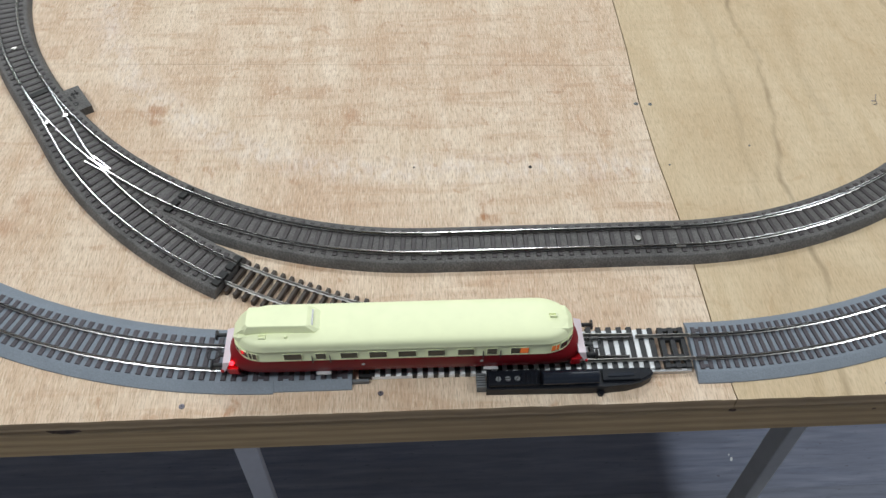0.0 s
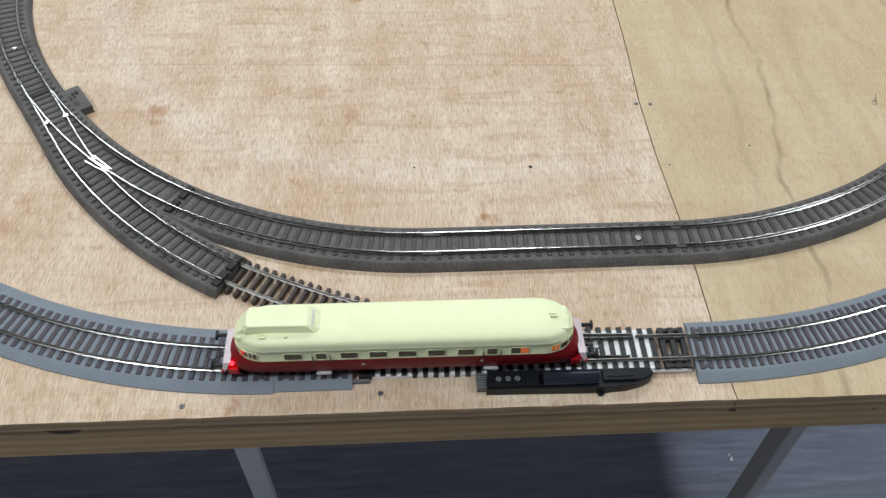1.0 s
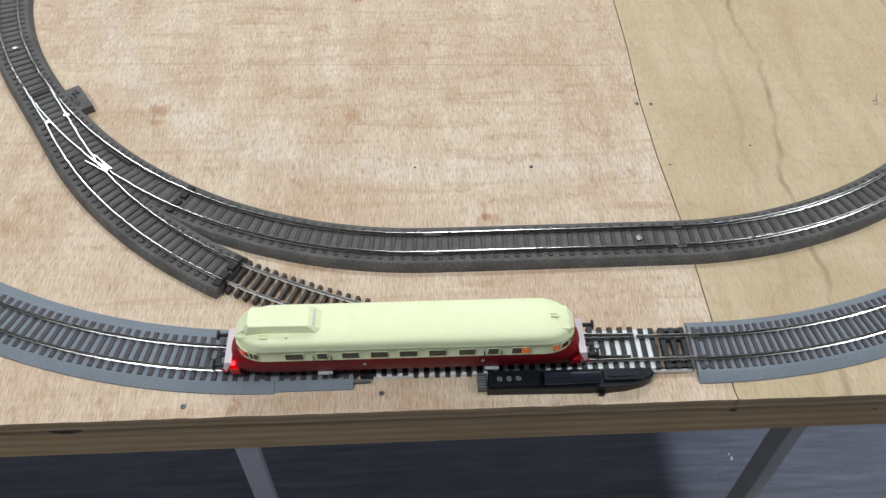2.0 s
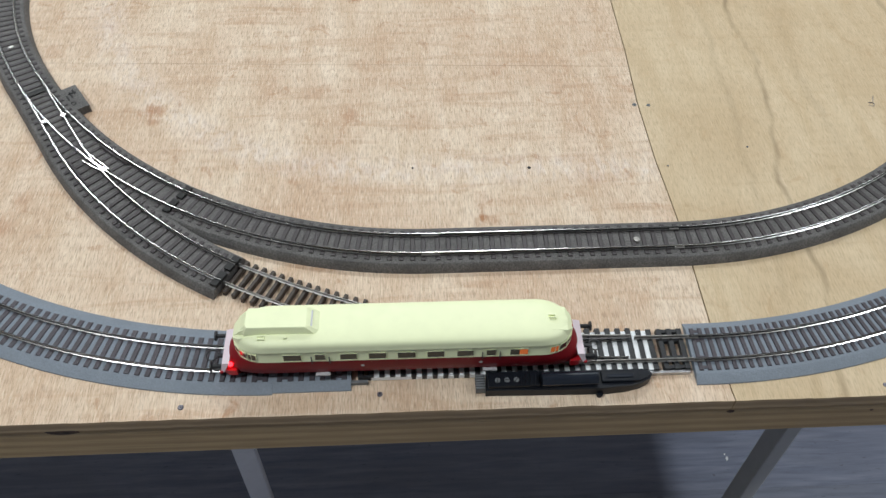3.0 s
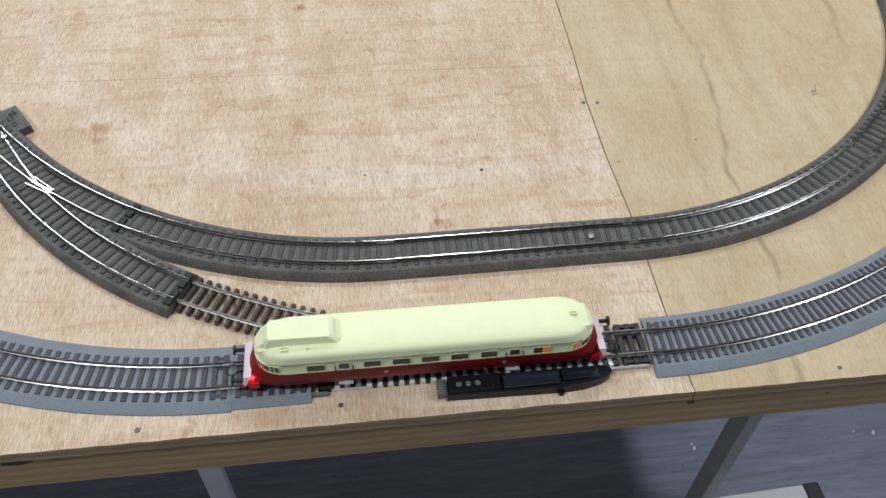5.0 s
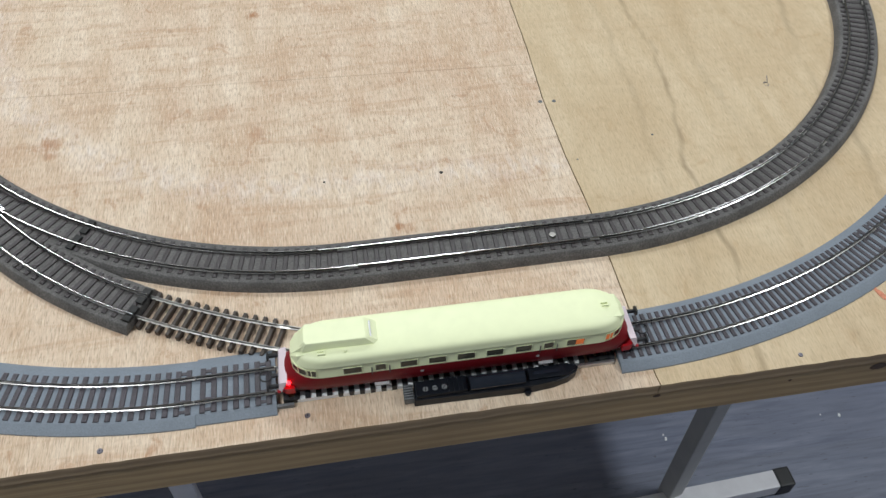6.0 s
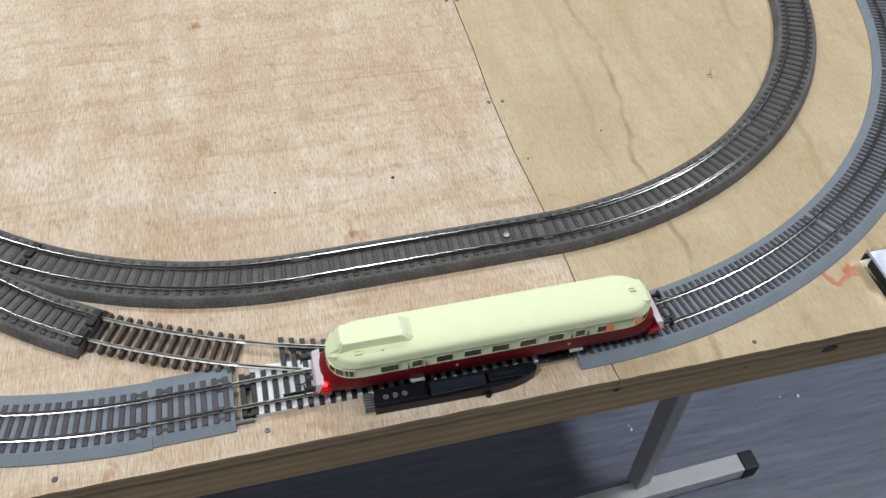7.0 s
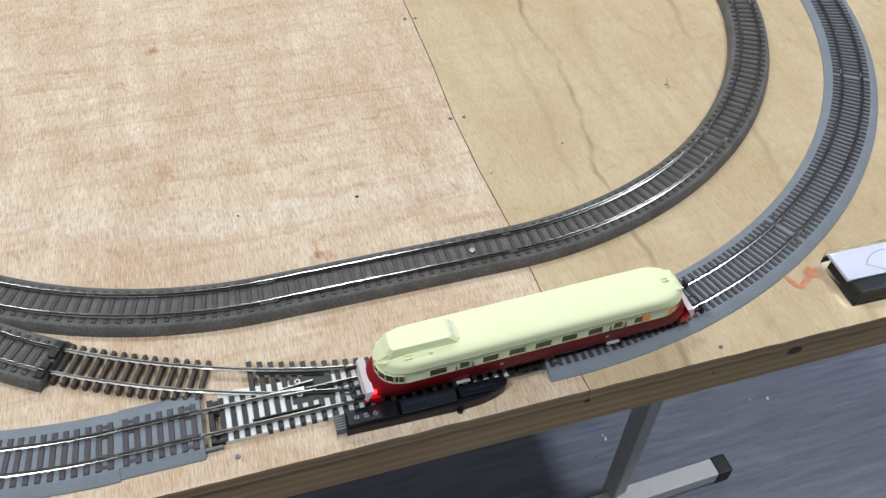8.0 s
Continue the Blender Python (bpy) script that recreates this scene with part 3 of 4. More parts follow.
def lever_box():
    """The hand lever's housing beside the turnout."""
    owner = tagged(empty("lever_box", pose(-0.3485, 0.2790, 0, 0, 0, -56)), "dark grey lever housing with slots beside the turnout", "switch lever")
    bm = bmesh.new()
    prism(bm, [(-0.0150, -0.0085), (0.0150, -0.0085), (0.0150, 0.0085), (-0.0150, 0.0085)], 0.0, 0.0066)
    top = [f for f in bm.faces if f.normal.z > 0.5 or all(v.co.z > 0.006 for v in f.verts)]
    bmesh.ops.inset_region(bm, faces=top, thickness=0.0012, depth=-0.0005)
    part("housing", bm, M_BALLAST, owner)
    for x, y, sx, sy in ((-0.0070, 0.0040, 0.0065, 0.0014), (-0.0045, 0.0010, 0.0080, 0.0014), (-0.0020, -0.0022, 0.0060, 0.0014), (-0.0060, 0.0025, 0.0014, 0.0060)):
        bm = bmesh.new()
        box(bm, x - sx / 2, x + sx / 2, y - sy / 2, y + sy / 2, 0.0060, 0.0069)
        part("slot", bm, M_SLOT, owner)
    ring(owner, "eyelet", 0.0065, -0.001, 0.0064, 0.0018, 0.0006, M_SLOT)
    bm = bmesh.new()
    box(bm, -0.0145, -0.006, -0.0125, -0.0085, 0.0, 0.0062, bevel=0.0005)
    part("link", bm, M_BALLAST, owner)


lever_box()


# ---- the bare turnout in front, its paper and its motor ----
def near_turnout():
    owner = tagged(empty("turnout"), "black sleepered bare turnout lying on white card", "model turnout", "bare track pieces")
    top, base = 0.0067, 0.0043
    x = -0.1195
    while x < 0.079:
        y = NEAR.at(x + 0.125)[1]
        bs = 0.045 - x
        up = y + 0.0148
        if -0.098 < x < 0.048:
            s = min(BROWN.length, max(0.0, bs * 1.02))
            up = max(up, BROWN.at(s)[1] + 0.0148)
        lo = y - 0.0139
        bm = bmesh.new()
        box(bm, -0.0016, 0.0016, lo, up, 0.0, 0.0042, bevel=0.0003)
        part("sleeper", bm, M_SLEEPER_BLACK, owner).matrix_basis = pose(x, 0, 0)
        for yy in (y - GAUGE, y + GAUGE):
            for dy in (-0.0013, 0.0013):
                bm = bmesh.new()
                box(bm, x - 0.0007, x + 0.0007, yy + dy - 0.0005, yy + dy + 0.0005, 0.0041, 0.0048)
                part("rail_chair", bm, M_SLEEPER_BLACK, owner)
        x += 0.0063
    strip(owner, "stock_rail", NEAR, 0.0, 0.205, -GAUGE, top, base, M_RAIL_DULL)
    strip(owner, "stock_rail", NEAR, 0.172, 0.205, GAUGE, top, base, M_RAIL_DULL)
    strip(owner, "stock_rail", BROWN, 0.0, S_BROWN0, -GAUGE, top, base, M_RAIL_DULL)
    cross = next(k * 0.001 for k in range(20, 160) if abs(BROWN.at(k * 0.001)[1] - 0.0353) > 2 * GAUGE - 0.0006)
    xc = BROWN.at(cross)[0]
    s_main = xc + 0.125
    strip(owner, "point_rail", NEAR, 0.0, s_main - 0.004, GAUGE, top, base, M_RAIL_DULL)
    strip(owner, "point_rail", NEAR, s_main + 0.005, 0.168, GAUGE - 0.0008, top - 0.0002, base, M_RAIL)
    strip(owner, "point_rail", BROWN, cross + 0.004, S_BROWN0, GAUGE, top, base, M_RAIL_DULL)
    strip(owner, "point_rail", BROWN, 0.004, cross - 0.005, GAUGE - 0.0008, top - 0.0002, base, M_RAIL)
    for path, side, s in ((NEAR, -GAUGE + 0.0024, s_main), (BROWN, -GAUGE + 0.0024, cross)):
        strip(owner, "guard_rail", path, s - 0.022, s + 0.018, side, top - 0.0002, base, M_SLEEPER_BLACK)
    yc = NEAR.at(s_main, GAUGE)[1]
    bm = bmesh.new()
    prism(bm, [(-0.010, -0.0013), (-0.003, -0.0009), (0.010, -0.0004), (0.010, 0.0004), (-0.003, 0.0009), (-0.010, 0.0013)], 0.0043, 0.0066)
    part("frog", bm, M_RAIL_DULL, owner, "tarnished metal crossing nose").matrix_basis = pose(xc, yc, 0, 0, 0, 176)
    for dy, a in ((-0.0030, 5), (0.0030, -10)):
        bm = bmesh.new()
        box(bm, -0.010, 0.010, -0.0004, 0.0004, 0.0043, 0.0066)
        part("wing_rail", bm, M_RAIL_DULL, owner).matrix_basis = pose(xc + 0.006, yc + dy * 0.9, 0, 0, 0, -a * 0.6)
    bm = bmesh.new()
    box(bm, xc + 0.002, xc + 0.027, yc - 0.0085, yc + 0.009, 0.0024, 0.0040)
    part("crossing_plate", bm, M_SLEEPER_BLACK, owner)
    for dy in (-0.0062, 0.0068):
        ring(owner, "eyelet", -0.0680, 0.0450 + dy * 0.70, 0.0041, 0.0014, 0.00045, M_PAPER)
    # webs that tie the end sleepers into frames
    for x0, x1 in ((-0.1195, -0.1132), (0.0632, 0.0758)):
        for y in (0.0225, 0.0480, 0.0415, 0.0290):
            bm = bmesh.new()
            box(bm, x0, x1, y - 0.0011, y + 0.0011, 0.0005, 0.0036)
            part("web", bm, M_SLEEPER_BLACK, owner)
    bm = bmesh.new()
    box(bm, 0.0505, 0.0770, 0.0187, 0.0206, 0.0, 0.0028, bevel=0.0003)
    part("contact_strip", bm, M_STEEL, owner, "pale metal contact strip")
    bm = bmesh.new()
    box(bm, -0.1250, -0.1150, 0.0186, 0.0205, 0.0, 0.0030, bevel=0.0003)
    part("contact_strip", bm, M_GREY_PLASTIC, owner)
    return owner


near_turnout()
bm = bmesh.new()
prism(bm, [(-0.1135, 0.0215), (0.056, 0.0210), (0.058, 0.0490), (-0.030, 0.0490), (-0.104, 0.0545), (-0.1145, 0.0535)], 0.0002, 0.0032)
tagged(part("card_strip", bm, M_PAPER), "white card strip lying between the turnout sleepers", "card")


def point_motor():
    """A long black case with a tapered end, ribs, screws and a wire plug."""
    owner = tagged(empty("point_motor", pose(0, 0, 0, 0, 0, 0)), "long black plastic point motor beside the turnout", "point motor")
    bm = bmesh.new()
    prism(bm, [(-0.0465, 0.0085), (0.0240, 0.0072), (0.0360, 0.0082), (0.0450, 0.0104), (0.0505, 0.0134), (0.0525, 0.0162), (0.0515, 0.0186), (0.0470, 0.0200), (-0.0455, 0.0205)], 0.0, 0.0075)
    bmesh.ops.bevel(bm, geom=[e for e in bm.edges if all(v.co.z > 0.007 for v in e.verts)], offset=0.0012, segments=2, affect="EDGES")
    part("case", bm, M_BLACK, owner, smooth=True)
    bm = bmesh.new()
    cyl(bm, 0.0042, 0.0325, pose(0.0025, 0.0128, 0.0098, 0, 90, 0), 28)
    part("coil_cover", bm, M_BLACK_GLOSS, owner, "glossy rounded coil cover", smooth=True)
    bm = bmesh.new()
    box(bm, -0.0450, -0.0150, 0.0092, 0.0190, 0.0070, 0.0098, bevel=0.0006)
    part("lid", bm, M_BLACK, owner)
    bm = bmesh.new()
    box(bm, 0.0215, 0.0440, 0.0105, 0.0180, 0.0070, 0.0092, bevel=0.0006)
    part("slide_guide", bm, M_BLACK, owner)
    bm = bmesh.new()
    box(bm, 0.0245, 0.0400, 0.0128, 0.0150, 0.0091, 0.0098)
    part("slide", bm, M_BLACK_GLOSS, owner)
    for x in (-0.0395, -0.0340, -0.0285):
        screw = disc(owner, "screw", x, 0.0130, 0.0098, 0.0016, 0.0006, M_GREY_PLASTIC, "small dull screw")
        bm = bmesh.new()
        box(bm, -0.0016, 0.0016, -0.0002, 0.0002, 0.0003, 0.00045)
        part("screw_slot", bm, M_SLOT, screw).matrix_basis = pose(0, 0, 0, 0, 0, random.uniform(0, 90))
    for i in range(6):
        bm = bmesh.new()
        box(bm, -0.0520, -0.0464, 0.0102 + i * 0.0017, 0.0113 + i * 0.0017, 0.001, 0.0062)
        part("plug_rib", bm, M_GREY_PLASTIC, owner, "grey plug rib")
    for i in range(4):
        bm = bmesh.new()
        box(bm, -0.0260 + i * 0.0028, -0.0248 + i * 0.0028, 0.0092, 0.0190, 0.0096, 0.0103)
        part("rib", bm, M_BLACK, owner)
    bm = bmesh.new()
    cyl(bm, 0.0019, 0.0024, pose(0.0205, 0.0068, 0.0012), 14)
    part("fixing_lug", bm, M_BLACK, owner)


point_motor()


# ---- the railcar; it looks along x, its own origin on the rail heads ----
CAR = tagged(empty("railcar"), "cream and crimson model railcar with roof cab on the rails", "model railcar")
HALF_W = 0.0146


def plan(half_len, half_w, straight, power, n=14):
    """A long outline with rounded ends, as points anticlockwise from the front."""
    quarter = []
    for i in range(n + 1):
        a = math.pi / 2 * i / n
        x = straight + (half_len - straight) * math.cos(a) ** (2 / power)
        y = half_w * math.sin(a) ** (2 / power)
        quarter.append((x, y))
    left = [(-x, y) for x, y in reversed(quarter)]
    up = quarter + left
    return up + [(x, -y) for x, y in reversed(up)]


def edge_point(side, end, f):
    """A place on the upper body's outline round an end: f from 0 (straight side) to 1 (middle of the end), and its outward angle."""
    a = math.pi / 2 * (1 - f)
    p = 2.3

    def at(a):
        return 0.0780 + 0.0188 * math.cos(a) ** (2 / p), HALF_W * math.sin(a) ** (2 / p)

    (x, y), (x1, y1) = at(a), at(max(0.001, a - 0.02))
    ang = math.atan2(y - y1, x - x1) - math.pi / 2
    return end * x, side * y, math.degrees(math.atan2(side * math.sin(ang), end * math.cos(ang)))


def loops_at(levels):
    return [[(x, y, z) for x, y in plan(hl, hw, st, p)] for z, hl, hw, st, p in levels]


def railcar():
    bm = bmesh.new()
    rings(bm, loops_at([(0.0036, 0.1010, 0.0130, 0.074, 3.0), (0.0044, 0.1030, 0.0137, 0.074, 3.0), (0.0100, 0.1036, 0.0147, 0.075, 3.0),
                        (0.0130, 0.1020, 0.0149, 0.076, 2.8), (0.0160, 0.0990, 0.0149, 0.076, 2.5), (0.0172, 0.0978, 0.0148, 0.077, 2.4)]))
    part("lower_body", bm, M_RED, CAR, "crimson lower body", smooth=True)
    bm = bmesh.new()
    rings(bm, loops_at([(0.0170, 0.0970, 0.0147, 0.078, 2.3), (0.0176, 0.0970, 0.0149, 0.078, 2.3), (0.0182, 0.0967, HALF_W, 0.078, 2.3), (0.0270, 0.0960, HALF_W, 0.078, 2.3)]))
    part("upper_body", bm, M_CREAM, CAR, smooth=True)
    levels = [(0.0268, 0.0961, 0.0148, 0.078, 2.3), (0.0276, 0.0963, 0.0153, 0.078, 2.3), (0.0284, 0.0956, 0.0151, 0.078, 2.3)]
    for u, v in ((0.996, 0.24), (0.986, 0.42), (0.965, 0.55), (0.93, 0.65), (0.87, 0.75), (0.78, 0.84), (0.62, 0.92), (0.40, 0.98), (0.15, 1.0)):
        levels.append((0.0284 + 0.0066 * v, 0.0954 - 0.0230 * (1 - u) ** 0.75, 0.0149 * u, 0.078 - 0.006 * v, 2.2))
    bm = bmesh.new()
    rings(bm, loops_at(levels))
    part("roof", bm, M_CREAM, CAR, smooth=True)
    # a creased visor over the windows of each end
    for end in (-1, 1):
        bm = bmesh.new()
        rings(bm, [[(end * 0.0965, y, z) for y, z in ((-0.0050, 0.0276), (0.0050, 0.0276), (0.0046, 0.0288), (-0.0046, 0.0288))],
                   [(end * 0.0930, y, z) for y, z in ((-0.0092, 0.0278), (0.0092, 0.0278), (0.0080, 0.0322), (-0.0080, 0.0322))],
                   [(end * 0.0840, y, z) for y, z in ((-0.0110, 0.0280), (0.0110, 0.0280), (0.0085, 0.0341), (-0.0085, 0.0341))]])
        part("visor", bm, M_CREAM, CAR)
    # the cab on the roof
    cab = empty("roof_cab")
    cab.parent = CAR
    bm = bmesh.new()
    low = [(-0.0915, -0.0040), (-0.0890, -0.0072), (-0.0500, -0.0076), (-0.0475, -0.0056), (-0.0475, 0.0072), (-0.0500, 0.0092), (-0.0890, 0.0090), (-0.0915, 0.0056)]
    high = [(-0.0880, -0.0040), (-0.0868, -0.0060), (-0.0548, -0.0063), (-0.0542, -0.0050), (-0.0542, 0.0064), (-0.0548, 0.0078), (-0.0868, 0.0076), (-0.0880, 0.0054)]
    rings(bm, [[(x, y, 0.0300) for x, y in low], [(x, y, 0.0352) for x, y in low], [(x * 0.15 + u * 0.85, y * 0.15 + v * 0.85, 0.0391) for (x, y), (u, v) in zip(low, high)], [(x, y * 0.97, 0.0396) for x, y in high]])
    part("cab_shell", bm, M_CREAM, cab)
    bm = bmesh.new()
    box(bm, -0.0522, -0.0508, -0.0046, 0.0062, 0.0368, 0.0381)
    part("cab_window", bm, M_PLATE, cab)
    bm = bmesh.new()
    rings(bm, [[(-0.0966, y, z) for y, z in ((-0.0040, 0.0270), (0.0040, 0.0270), (0.0036, 0.0288), (-0.0036, 0.0288))],
               [(-0.0915, y, z) for y, z in ((-0.0066, 0.0290), (0.0078, 0.0290), (0.0066, 0.0352), (-0.0054, 0.0352))],
               [(-0.0872, y, z) for y, z in ((-0.0070, 0.0300), (0.0086, 0.0300), (0.0072, 0.0388), (-0.0058, 0.0388))]])
    part("cab_nose", bm, M_CREAM, cab, smooth=True)
    # roof fittings
    for x, y in ((-0.0795, -0.0095), (0.0845, -0.0005)):
        fit = empty("roof_horn")
        fit.parent = CAR
        for dx, dy, sx, sy in ((0, 0.0010, 0.0038, 0.0007), (0, -0.0010, 0.0034, 0.0007), (0.0020, 0, 0.0008, 0.0030)):
            bm = bmesh.new()
            zt = 0.0351 if y > -0.005 else 0.0344
            box(bm, x + dx - sx / 2, x + dx + sx / 2, y + dy - sy / 2, y + dy + sy / 2, zt - 0.004, zt + 0.0009, bevel=0.0002)
            part("horn", bm, M_CREAM, fit)
    bm = bmesh.new()
    cyl(bm, 0.0011, 0.0020, pose(-0.0660, -0.0100, 0.0346), 12, 0.0007)
    part("roof_vent", bm, M_CREAM, CAR)
    # side windows and doors
    spans = [(-0.0682, -0.0582, 0), (-0.0503, -0.0446, 1), (-0.0362, -0.0268, 0), (-0.0200, -0.0102, 0), (-0.0036, 0.0064, 0), (0.0132, 0.0228, 0), (0.0302, 0.0394, 0), (0.0468, 0.0524, 1), (0.0604, 0.0706, 0)]
    for side in (-1, 1):
        for x0, x1, door in spans:
            window(CAR, (x0 + x1) / 2, side * HALF_W, 90 * side, x1 - x0, 0.0186, 0.0243, x0 > 0.058)
            if door:
                for e in (x0 - 0.0022, x1 + 0.0022):
                    bm = bmesh.new()
                    cyl(bm, 0.00035, 0.0065, pose(e, side * (HALF_W + 0.0006), 0.0190), 8)
                    part("hand_rail", bm, M_SLEEPER_DARK, CAR)
                bm = bmesh.new()
                mid = (x0 + x1) / 2
                box(bm, mid - 0.0042, mid + 0.0042, side * 0.0148 - 0.0010, side * 0.0148 + 0.0010, 0.0034, 0.0043, bevel=0.0002)
                part("step", bm, M_PLATE, CAR, "pale grey door step")
        for x in (-0.0240, 0.0440):
            disc(CAR, "emblem", x, 0, 0, 0.0010, 0.0003, M_PLATE).matrix_basis = pose(x, side * 0.01495, 0.0122, 90, 0, 0)
        for end in (-1, 1):
            for f, w in ((0.20, 0.0026), (0.30, 0.0026), (0.44, 0.0056), (0.66, 0.0048), (0.88, 0.0040)):
                x, y, ang = edge_point(side, end, f)
                window(CAR, x, y, ang, w, 0.0190, 0.0246, end > 0 and side < 0 and f < 0.35)
    # ends: bumper beam, buffers, lamps, coupling
    for end in (-1, 1):
        beam = empty("bumper")
        beam.parent = CAR
        bm = bmesh.new()
        prism(bm, [(end * 0.0970, -0.0130), (end * 0.1020, -0.0128), (end * 0.1056, -0.0100), (end * 0.1060, 0.0), (end * 0.1056, 0.0100), (end * 0.1020, 0.0128), (end * 0.0970, 0.0130)], 0.0024, 0.0074)
        part("skirt", bm, M_RED_BRIGHT, beam, "bright red bumper skirt")
        bm = bmesh.new()
        rings(bm, [[(end * 0.1045, y, 0.0060) for y in (-0.0132, 0.0132)] + [(end * 0.1063, y, 0.0060) for y in (0.0128, -0.0128)],
                   [(end * 0.1005, y, 0.0135) for y in (-0.0122, 0.0122)] + [(end * 0.1048, y, 0.0128) for y in (0.0118, -0.0118)]])
        part("warning_panel", bm, M_WHITE_PINK, beam, "pinkish white warning panel")
        for y in (-0.0105, 0.0105):
            buf = empty("buffer")
            buf.parent = CAR
            bm = bmesh.new()
            cyl(bm, 0.0013, 0.0060, pose(end * 0.1085, y, 0.0085, 0, 90, 0), 12)
            part("buffer_shank", bm, M_SLEEPER_BLACK, buf)
            bm = bmesh.new()
            cyl(bm, 0.0030, 0.0009, pose(end * 0.1118, y, 0.0085, 0, 90, 0), 18)
            part("buffer_head", bm, M_SLEEPER_BLACK, buf)
        for y in (-0.0126, 0.0126):
            bm = bmesh.new()
            bmesh.ops.create_uvsphere(bm, u_segments=10, v_segments=6, radius=0.0012, matrix=pose(end * 0.1058, y, 0.0060))
            part("marker_lamp", bm, M_RED_BRIGHT, CAR, "small red marker lamp", smooth=True)
        hook = empty("coupling")
        hook.parent = CAR
        bm = bmesh.new()
        box(bm, end * 0.1060 - 0.004, end * 0.1060 + 0.006, -0.0011, 0.0011, 0.0026, 0.0044, bevel=0.0003)
        part("coupling_bar", bm, M_SLEEPER_BLACK, hook)
        ring(hook, "coupling_loop", end * 0.1135, 0, 0.0038, 0.0036, 0.0005, M_SLEEPER_BLACK)
    bm = bmesh.new()
    bmesh.ops.create_uvsphere(bm, u_segments=12, v_segments=8, radius=0.0014, matrix=pose(-0.1000, -0.0112, 0.0112))
    part("tail_lamp", bm, M_GLOW_RED, CAR, "glowing red tail lamp", smooth=True)
    # running gear below the skirt
    for cx in (-0.062, 0.062):
        bogie = empty("bogie")
        bogie.parent = CAR
        bm = bmesh.new()
        box(bm, cx - 0.019, cx + 0.019, -0.0105, 0.0105, 0.0028, 0.0075, bevel=0.0008)
        part("bogie_frame", bm, M_SLEEPER_BLACK, bogie)
        for dx in (-0.0130, 0.0130):
            bm = bmesh.new()
            for y in (-0.0078, 0.0078):
                cyl(bm, 0.0052, 0.0022, pose(cx + dx, y, 0.0053, 90, 0, 0), 20)
            cyl(bm, 0.0010, 0.0156, pose(cx + dx, 0, 0.0053, 90, 0, 0), 8)
            part("wheelset", bm, M_DARK_STEEL, bogie)


def window(owner, x, y, ang, w, z0, z1, lit):
    """A dark pane in a raised cream frame on the body side; ang is the way that it faces."""
    holder = empty("window", pose(x, y, 0, 0, 0, ang))
    holder.parent = owner
    bm = bmesh.new()
    box(bm, -0.0006, 0.00022, -w / 2, w / 2, z0, z1)
    part("pane", bm, M_GLASSY, holder, "dark glazing")
    t = 0.0003
    bm = bmesh.new()
    for a, b, c, d in ((-w / 2 - t, w / 2 + t, z0 - t, z0), (-w / 2 - t, w / 2 + t, z1, z1 + t), (-w / 2 - t, -w / 2, z0, z1), (w / 2, w / 2 + t, z0, z1)):
        box(bm, -0.0006, 0.00038, a, b, c, d)
    part("window_frame", bm, M_CREAM, holder)
    if lit:
        bm = bmesh.new()
        lo, hi = (0.02, 0.48) if w > 0.008 else (-0.45, 0.45)
        box(bm, 0.0001, 0.00026, w * lo, w * hi, z0 + 0.0003, z1 - 0.0004)
        part("lit_glazing", bm, M_GLOW_WARM, holder, "glazing lit warm orange from inside")
    return holder


railcar()


